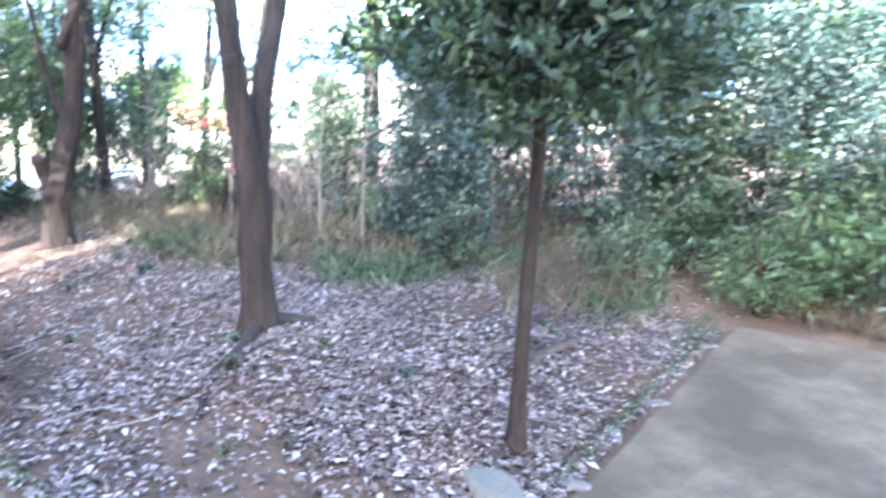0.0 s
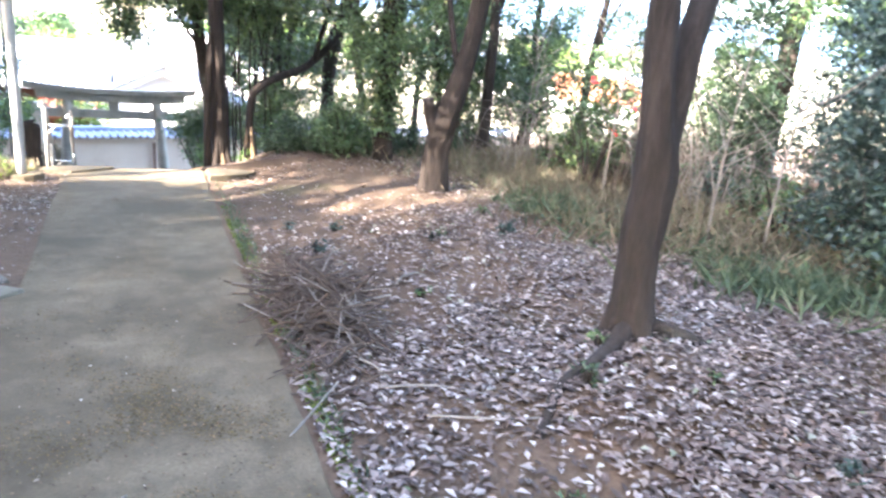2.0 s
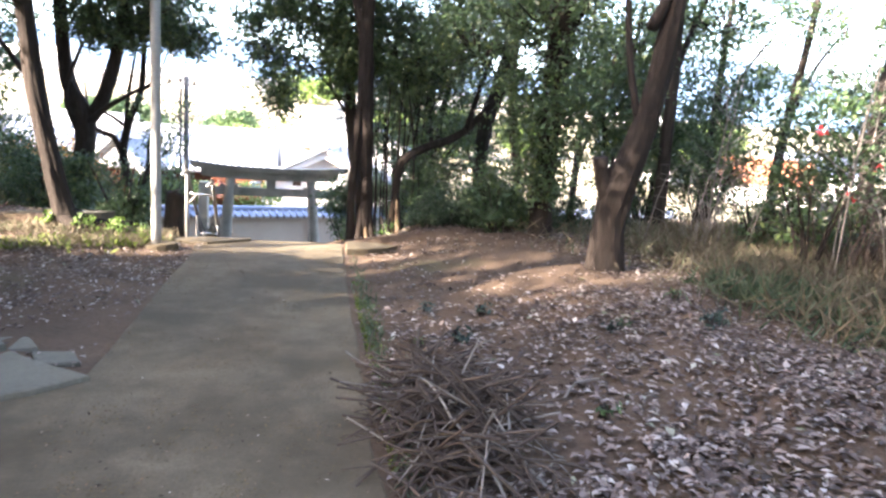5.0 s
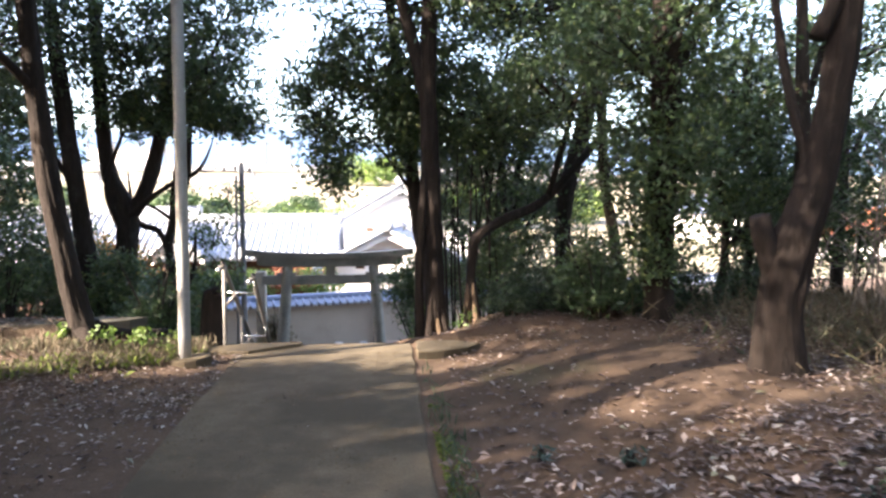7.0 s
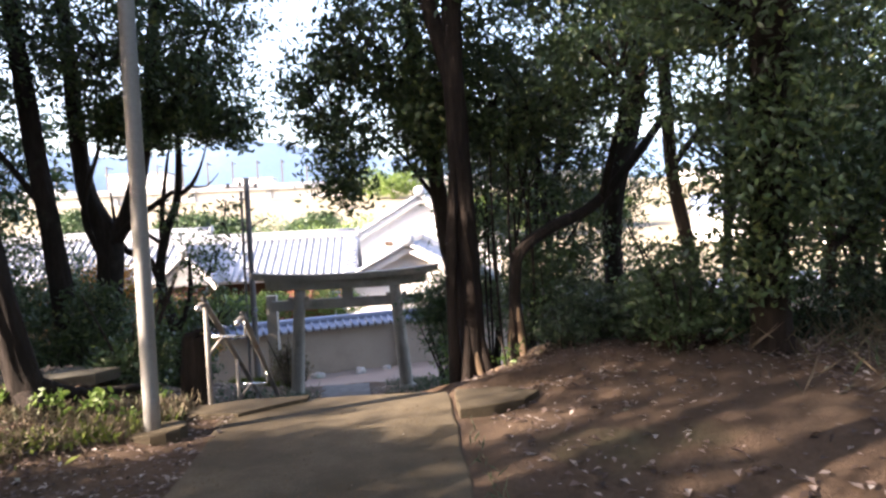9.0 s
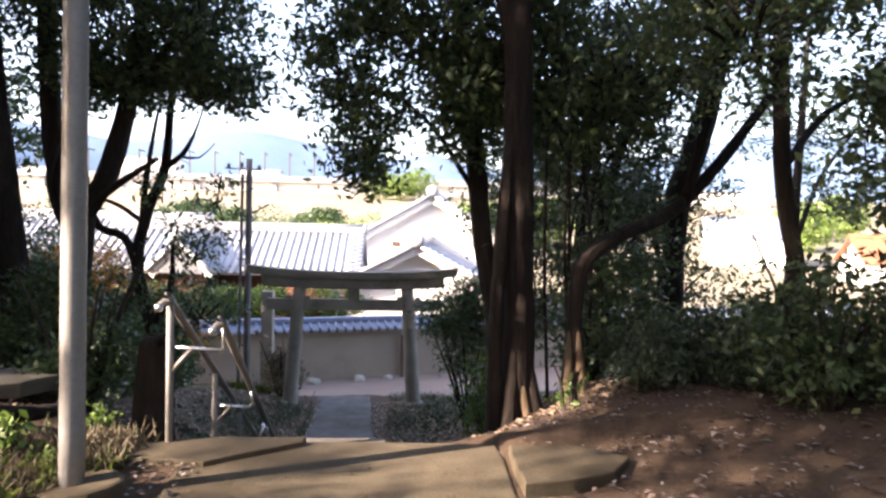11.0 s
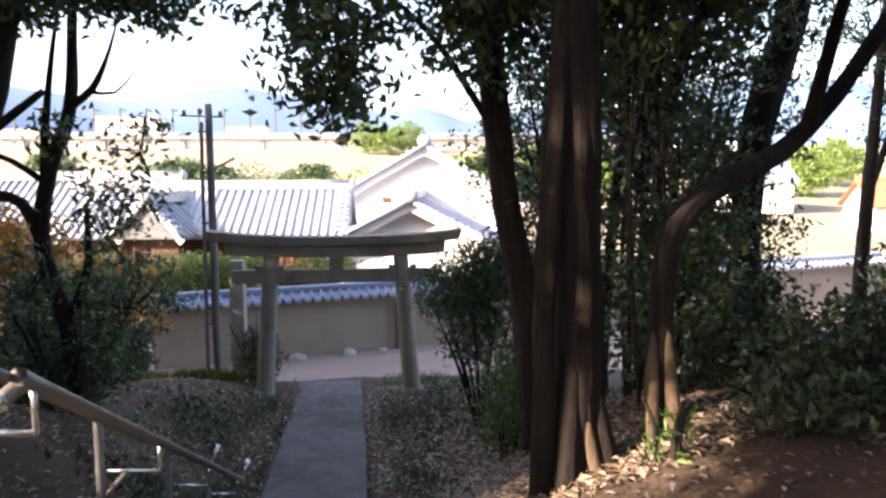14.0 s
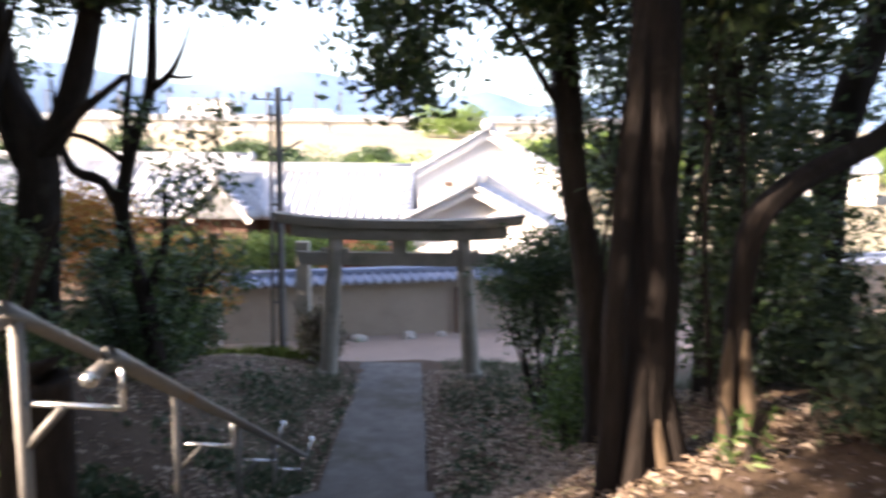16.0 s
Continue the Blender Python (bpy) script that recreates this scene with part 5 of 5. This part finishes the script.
for x, y, s in ((-2.55, 10.5, 0.7), (-2.6, 9.55, 0.8), (-2.95, 9.5, 0.7), (-3.4, 9.7, 0.9), (-2.25, 9.35, 0.5)):
    shrub("weed", "sunlit yellow-green weed on the bank", x, y, [(0, 0, 0.16 * s, 0.13 * s, 0.12 * s, 0.12 * s, 9)], GARDEN_LEAF, 0.09 * s, 9, 0.06, 4, 0.22 * s, category="weed", width=0.5)
bole = thing("tree_stump", (-2.12, 10.3, Z(-2.12, 10.3)), "reddish-brown stump beside the handrail", "stump")
part("bole", tube_mesh("bole", [(0, 0, -0.3, 0.15), (0, 0, 0.2, 0.125), (0.02, 0, 0.62, 0.11), (0.03, 0, 0.66, 0.09)], 16, 0.08, 0.12, 3.0), BARK_WARM, bole)
for k in range(22):
    x, y = 4.5 + abs(rng.normal()) * 1.7, rng.uniform(2.2, 9.8)
    x += 0.9 if y < 5 else 0
    t = thing("bramble", (x, y, Z(x, y)), "tangle of bare tan and grey stems", "bramble", "brambles")
    made = []
    for j in range(46):
        a, l, h = rng.uniform(0, 6.28), rng.uniform(0.3, 0.9), rng.uniform(0.4, 1.3)
        p = np.array((rng.normal() * 0.35, rng.normal() * 0.35, -0.05))
        made.append([(*p, 0.006), (p[0] + 0.4 * l * math.cos(a), p[1] + 0.4 * l * math.sin(a), h * 0.75, 0.005), (p[0] + l * math.cos(a), p[1] + l * math.sin(a), h * rng.uniform(0.7, 1.1), 0.002)])
    tagged(part("stem_clump", tubes_mesh("stem_clump", made, 3, 0.25), PALE_TWIG if k % 2 else TWIG, t), kind="stuff")


# ---- undergrowth and litter ----
def blades(name, n, where, tall, material, label, lean=0.35, wide=0.05, category="grass"):
    """Many blades of grass. where: rows of (x, y, rx, ry)."""
    pick = rng.integers(0, len(where), n)
    p = np.array(where)[pick]
    xy = p[:, :2] + rng.normal(size=(n, 2)) * p[:, 2:] * 0.6
    at = np.array([(x, y, Z(x, y)) for x, y in xy])
    keep = ~((xy[:, 0] > -2.0) & (xy[:, 0] < 0.06) & (xy[:, 1] < 10.2) | (xy[:, 0] > -2.0) & (xy[:, 0] < -0.75) & (xy[:, 1] < 18.9) | (xy[:, 0] > -2) & (xy[:, 0] < 5.5) & (xy[:, 1] < 0.05))
    at = at[keep]
    hgt = tall * rng.uniform(0.5, 1.3, len(at))
    ax = np.stack([rng.normal(size=len(at)) * lean, rng.normal(size=len(at)) * lean, np.ones(len(at))], 1)
    at[:, 2] += hgt * 0.42
    ob = part(name, leaf_mesh(name, at, hgt, wide, axis=ax), material)
    return tagged(ob, label, category, kind="stuff")


blades("undergrowth", 26000, [(4.6, 5.2, 1.2, 1.5), (5.8, 6.5, 1.6, 2), (4.4, 8.4, 1.2, 1.4), (6.5, 3.0, 1.2, 1.2), (5.0, 1.4, 0.8, 0.4), (6.5, 9, 2, 2), (7.5, 4.5, 1.4, 2), (6.3, -1.2, 0.5, 0.6)], 0.36, DRY_GRASS, "dry tangled undergrowth of grasses and stems", 0.9, 0.03, "undergrowth")
blades("undergrowth", 9000, [(4.3, 5.0, 0.9, 1.0), (3.6, 6.0, 0.4, 0.5), (5.5, 5.0, 1.2, 1.5), (5.0, 1.0, 0.6, 0.3), (4.0, 3.2, 0.5, 0.5), (5.6, 8.5, 1.8, 1.6), (5.5, 2.2, 0.8, 0.6)], 0.24, GREEN_GRASS, "green grass and dwarf bamboo in the undergrowth", 0.8, 0.09, "undergrowth")
for k in range(26):
    x, y = 4.7 + abs(rng.normal()) * 1.6, rng.uniform(0.9, 9.5)
    s = rng.uniform(0.5, 1.0)
    shrub("shrub", "low straggling shrub in the undergrowth", x, y, [(0, 0, 0.4 * s, 0.5 * s, 0.5 * s, 0.35 * s, int(34 * s)), (0.1, 0.1, 0.8 * s, 0.3 * s, 0.3 * s, 0.3 * s, int(14 * s))],
          (SHRUB_LEAF, BLUISH_LEAF, GREEN_GRASS)[k % 3], 0.07, 14, 0.13, 8, 0.8 * s)
for x, y, s, m in ((7.6, 3.4, 1.3, SHADED_LEAF), (6.5, 0.9, 0.9, SHADED_LEAF), (6.3, -0.9, 0.7, SHADED_LEAF), (8.2, -0.6, 1.4, SHADED_LEAF), (8.0, 2.3, 1.8, SHADED_LEAF), (7.9, 0.5, 1.7, SHADED_LEAF), (8.5, 4.6, 1.6, SHADED_LEAF), (7.4, -2.2, 1.6, SHADED_LEAF), (8.4, 6.0, 1.4, BLUISH_LEAF), (6.8, -1.9, 1.2, SHADED_LEAF), (6.4, -2.9, 1.3, SHADED_LEAF), (8.8, 9.0, 1.5, SHADED_LEAF), (7.2, 7.2, 1.0, SHADED_LEAF), (8.8, 1.0, 1.6, BLUISH_LEAF), (9.4, 11.5, 1.5, SHADED_LEAF)):
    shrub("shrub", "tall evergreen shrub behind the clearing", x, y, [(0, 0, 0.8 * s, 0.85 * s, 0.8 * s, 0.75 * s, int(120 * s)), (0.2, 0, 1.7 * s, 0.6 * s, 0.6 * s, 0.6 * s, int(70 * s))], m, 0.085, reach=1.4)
blades("verge_grass", 2400, [(-4.4, 18.9, 0.6, 0.35), (-3.5, 18.6, 0.5, 0.4), (-5.2, 19.2, 0.5, 0.4)], 0.22, BRIGHT_MOSS, "yellow-green weeds below the garden wall", 0.6, 0.12)
blades("verge_grass", 3000, [(-2.6, 15.5, 0.45, 1.2), (-2.4, 17.2, 0.3, 0.8), (-2.2, 14.2, 0.2, 0.8), (-0.5, 17.0, 0.35, 0.8), (0.3, 17.6, 0.6, 0.7), (-0.2, 18.6, 0.6, 0.4)], 0.14, GREEN_GRASS, "green weeds along the lower walk", 0.5, 0.09)
blades("ground_cover", 3600, [(-1.95, 13.2, 0.16, 0.7), (-1.9, 14.8, 0.14, 0.9), (-1.9, 16.3, 0.15, 0.7), (-2.5, 13.4, 0.4, 0.6), (-2.9, 16.0, 0.4, 1.0), (-2.4, 11.2, 0.25, 0.5), (-0.3, 14.5, 0.3, 1.2), (0.1, 16.5, 0.4, 0.9)], 0.085, GREEN_GRASS, "leafy green weeds beside the lower walk", 0.9, 0.5, "weeds")
blades("verge_grass", 1600, [(0.14, 3, 0.05, 3), (0.15, 6, 0.06, 2), (2.5, 0.1, 1.6, 0.06), (4.6, 0.16, 0.8, 0.12)], 0.09, GREEN_GRASS, "short weeds along the path's edge", 0.6, 0.12)
blades("verge_grass", 2600, [(-2.6, 9.5, 0.7, 0.25), (-3.6, 9.5, 0.7, 0.3), (-2.1, 9.8, 0.3, 0.2), (-4.6, 9.3, 0.6, 0.3)], 0.13, DRY_GRASS, "sunlit weeds at the top of the bank", 0.5, 0.1)
blades("verge_grass", 4000, [(2.6, 12.2, 0.8, 0.5), (4.4, 11.8, 1.6, 0.9), (6.0, 10.6, 1.5, 1.0), (2.8, 13.4, 1.4, 0.8)], 0.2, GREEN_GRASS, "thin grass under the trees", 0.5, 0.06)


EDGE = [(-2.1 - 0.24 * k, 9.45 - 0.2 * k, 0.28, 0.14) for k in range(11)]
blades("verge_grass", 3600, EDGE, 0.12, DRY_GRASS, "dry sunlit weeds along the edge of the bank", 0.7, 0.08)
blades("verge_grass", 1200, EDGE, 0.1, BRIGHT_MOSS, "yellow-green leafy weeds along the edge of the bank", 0.7, 0.35)


def litter(name, n, boxes, size, label, lift=0.012, leaf=LITTER):
    areas = np.array([(b[1] - b[0]) * (b[3] - b[2]) * b[4] for b in boxes])
    pick = rng.choice(len(boxes), n, p=areas / areas.sum())
    b = np.array(boxes)[pick]
    x, y = rng.uniform(b[:, 0], b[:, 1]), rng.uniform(b[:, 2], b[:, 3])
    on_path = ((x > -2.1) & (x < 0.05) & (y < 5.0)) | ((x > -1.62) & (x < 0.05) & (y < 9.95)) | ((x > -2) & (x < 5.4) & (y < 0.02))
    keep = ~on_path
    x, y = x[keep], y[keep]
    bald = np.array([noise.noise(Vector((a * 0.8, c * 0.8, 9))) for a, c in zip(x, y)])
    keep = bald + rng.uniform(-0.5, 0.5, len(x)) > -0.22
    x, y = x[keep], y[keep]
    at = np.array([(a, c, Z(a, c) + lift) for a, c in zip(x, y)])
    at[:, 2] += rng.uniform(0, 0.02, len(at))
    tagged(part(name, leaf_mesh(name, at, size * rng.uniform(0.6, 1.4, len(at)), 0.5, 0.0, 0.3, 0.82), leaf), label, "fallen leaves", kind="stuff")


litter("leaf_litter", 80000, [(1.2, 5.0, 0.0, 3.8, 3.2), (0.05, 1.2, 0.0, 3.6, 1.5), (0.05, 1.2, 3.6, 6.5, 0.5), (1.2, 5.0, 3.6, 4.8, 1.7), (1.2, 5, 4.8, 6.5, 0.9), (0.3, 2.4, 6.5, 9.8, 0.2), (2.4, 7, 6.5, 9.8, 0.5), (5, 8, 0, 8, 0.5)], 0.054, "pale brown fallen leaves covering the ground")
litter("leaf_litter", 26000, [(-1.02, -0.75, 14.8, 18.6, 3.0), (-0.75, 1.4, 10.8, 18.5, 3.4), (-4, -1.8, 10.4, 18, 1.4)], 0.055, "fallen leaves over the slope, lightened for open sky", leaf=SKYLIT_LITTER)
litter("leaf_litter", 26000, [(-5, -1.55, 5.0, 9.8, 1.3), (-7, -4, 9.8, 13, 1.0), (0.2, 7, 9.6, 14, 0.6)], 0.042, "fallen leaves over the bank")
n = 1300
xy = np.stack([rng.uniform(-2.0, 0.0, n), rng.uniform(-1.0, 9.6, n)], 1)
xy[:900] = np.array((-0.75, 2.4)) + rng.normal(size=(900, 2)) * (0.45, 1.0)
xy = xy[(xy[:, 0] > -2.0) & (xy[:, 0] < 0) & (xy[:, 1] < 9.6)]
n = len(xy)
tagged(part("stray_leaves", leaf_mesh("stray_leaves", np.column_stack([xy, np.full(n, 0.01)]), rng.uniform(0.008, 0.026, n), 0.5, 0, 0.4, 0.85), CRUMBS), "stray leaves and bits on the concrete", "fallen leaves", kind="stuff")

n = 34000
xy = np.array((-0.62, 2.55)) + rng.normal(size=(n, 2)) * (0.36, 0.75)
xy[:16000] = np.stack([rng.uniform(-1.6, -0.05, 16000), rng.uniform(-0.5, 9.5, 16000)], 1)
keep = np.array([noise.noise(Vector((a * 2.2, c * 2.2, 4.0))) + 0.5 * noise.noise(Vector((a * 8, c * 8, 1.0))) for a, c in xy]) > rng.uniform(-0.25, 0.4, n)
xy = xy[keep & (xy[:, 0] > -1.6) & (xy[:, 0] < -0.04)]
n = len(xy)
tagged(part("moss", leaf_mesh("moss", np.column_stack([xy, np.full(n, 0.006)]), rng.uniform(0.005, 0.015, n), 0.8, 0, 0.3, 0.9), MOSS), "thin brown moss and dirt crusted on the concrete", "moss", kind="stuff")
n = 3200
yy = rng.uniform(0.6, 7.6, n)
keep = np.array([noise.noise(Vector((3.0, c * 1.3, 2.0))) for c in yy]) > rng.uniform(-0.3, 0.3, n)
yy = yy[keep]
xx = 0.07 + np.abs(rng.normal(size=len(yy))) * 0.05
tagged(part("moss", leaf_mesh("moss", np.array([(a, c, Z(a, c) + 0.012) for a, c in zip(xx, yy)]), rng.uniform(0.015, 0.04, len(yy)), 0.6, 0, 0.5, 0.6), BRIGHT_MOSS), "bright green moss along the concrete's edge", "moss", kind="stuff")
for k in range(34):
    x, y = rng.uniform(0.35, 4.6), rng.uniform(0.5, 6.8)
    s = rng.uniform(0.45, 0.95)
    shrub("seedling", "small green seedling among the fallen leaves", x, y, [(0, 0, 0.07 * s, 0.09 * s, 0.09 * s, 0.05 * s, 5)], (BLUISH_LEAF, SHRUB_LEAF, GREEN_GRASS)[k % 3], 0.075 * s, 6, 0.035, 3, 0.1 * s, category="seedling", width=0.35)
# heap of brushwood, loose sticks and a fallen log
heap, canes = [], []
for k in range(520):
    x, y = 0.36 + rng.normal() * 0.19, 4.15 + rng.normal() * 0.5
    if x < 0.06:
        x = 0.12 - x
    a, l = rng.uniform(0, 6.28), rng.uniform(0.2, 0.6)
    top = 0.32 * math.exp(-((x - 0.36) ** 2 / 0.12 + (y - 4.15) ** 2 / 0.55))
    z = Z(x, y) + rng.uniform(0.0, 1.0) * top
    dx, dy, dz = math.cos(a) * l / 2, math.sin(a) * l / 2, rng.normal() * 0.1
    r = rng.uniform(0.003, 0.009)
    (heap if k % 8 else canes).append([(x - dx, y - dy, max(z - dz, Z(x - dx, y - dy)), r), (x, y, z + 0.03, r), (x + dx, y + dy, max(z + dz, Z(x + dx, y + dy)), r * 0.6)])
tagged(part("brushwood", tubes_mesh("brushwood", heap, 5, 0.2), TWIG), "heap of cut brown brushwood beside the path", "brushwood", kind="stuff")
tagged(part("brushwood", tubes_mesh("brushwood", canes, 5, 0.2), PALE_TWIG), "pale cut canes on the brushwood heap", "brushwood", kind="stuff")
for pts, m, lab in (([(0.45, 2.9, 0.06), (0.75, 2.8, 0.08), (1.0, 2.62, 0.08), (1.2, 2.4, 0.09)], PALE_TWIG, "pale bare stick on the leaf litter"),
                    ([(0.6, 2.55, 0.06), (1.0, 2.35, 0.09), (1.35, 2.3, 0.1)], PALE_TWIG, "pale bare stick on the leaf litter"),
                    ([(1.05, 4.35, 0.1), (1.15, 4.45, 0.15), (1.3, 4.48, 0.16)], PALE_TWIG, "short pale stick on bare earth"),
                    ([(2.5, 0.75, 0.16), (3.0, 0.85, 0.18), (3.5, 0.8, 0.18)], TWIG, "dark fallen branch on the leaves"),
                    ([(-0.95, 2.2, 0.008), (-0.85, 2.3, 0.012), (-0.78, 2.36, 0.008)], PALE_TWIG, "thin twig lying on the concrete")):
    r = 0.05 if "branch" in lab else (0.004 if "thin" in lab else 0.007)
    tagged(part("stick", tube_mesh("stick", [(*p, r) for p in pts], 7, 0.08, 0.2), m), lab, "stick")
# bare stems in the clearing's far edge
for x, y, h in ((4.6, 6.6, 2.6), (4.9, 7.0, 2.2), (5.3, 9.9, 2.4), (5.6, 10.2, 2.6), (4.2, 4.4, 2.4), (4.5, 4.0, 2.0), (6.6, 9.5, 3.4), (7.0, 9.0, 3.6), (7.6, 8.4, 3.8)):
    z = Z(x, y)
    t = thing("sapling", (x, y, z), "bare pale sapling with thin twigs", "sapling", "bare saplings")
    stems = [[(0, 0, -0.1, 0.013), (0.1, 0.05, h * 0.5, 0.01), (0.3, 0.1, h, 0.004)]]
    for k in range(9):
        s = rng.uniform(0.3, 0.9)
        a = rng.uniform(0, 6.28)
        stems.append([(0.2 * s, 0.07 * s, h * s, 0.008), (0.2 * s + 0.3 * math.cos(a), 0.3 * math.sin(a), h * s + 0.2, 0.005), (0.2 * s + 0.7 * math.cos(a), 0.7 * math.sin(a), h * s + 0.55, 0.002)])
    part("stem", tube_mesh("stem", stems[0], 7, 0.2), PALE_TWIG, t)
    for s in stems[1:]:
        part("twig", tube_mesh("twig", s, 4, 0.2), PALE_TWIG, t)
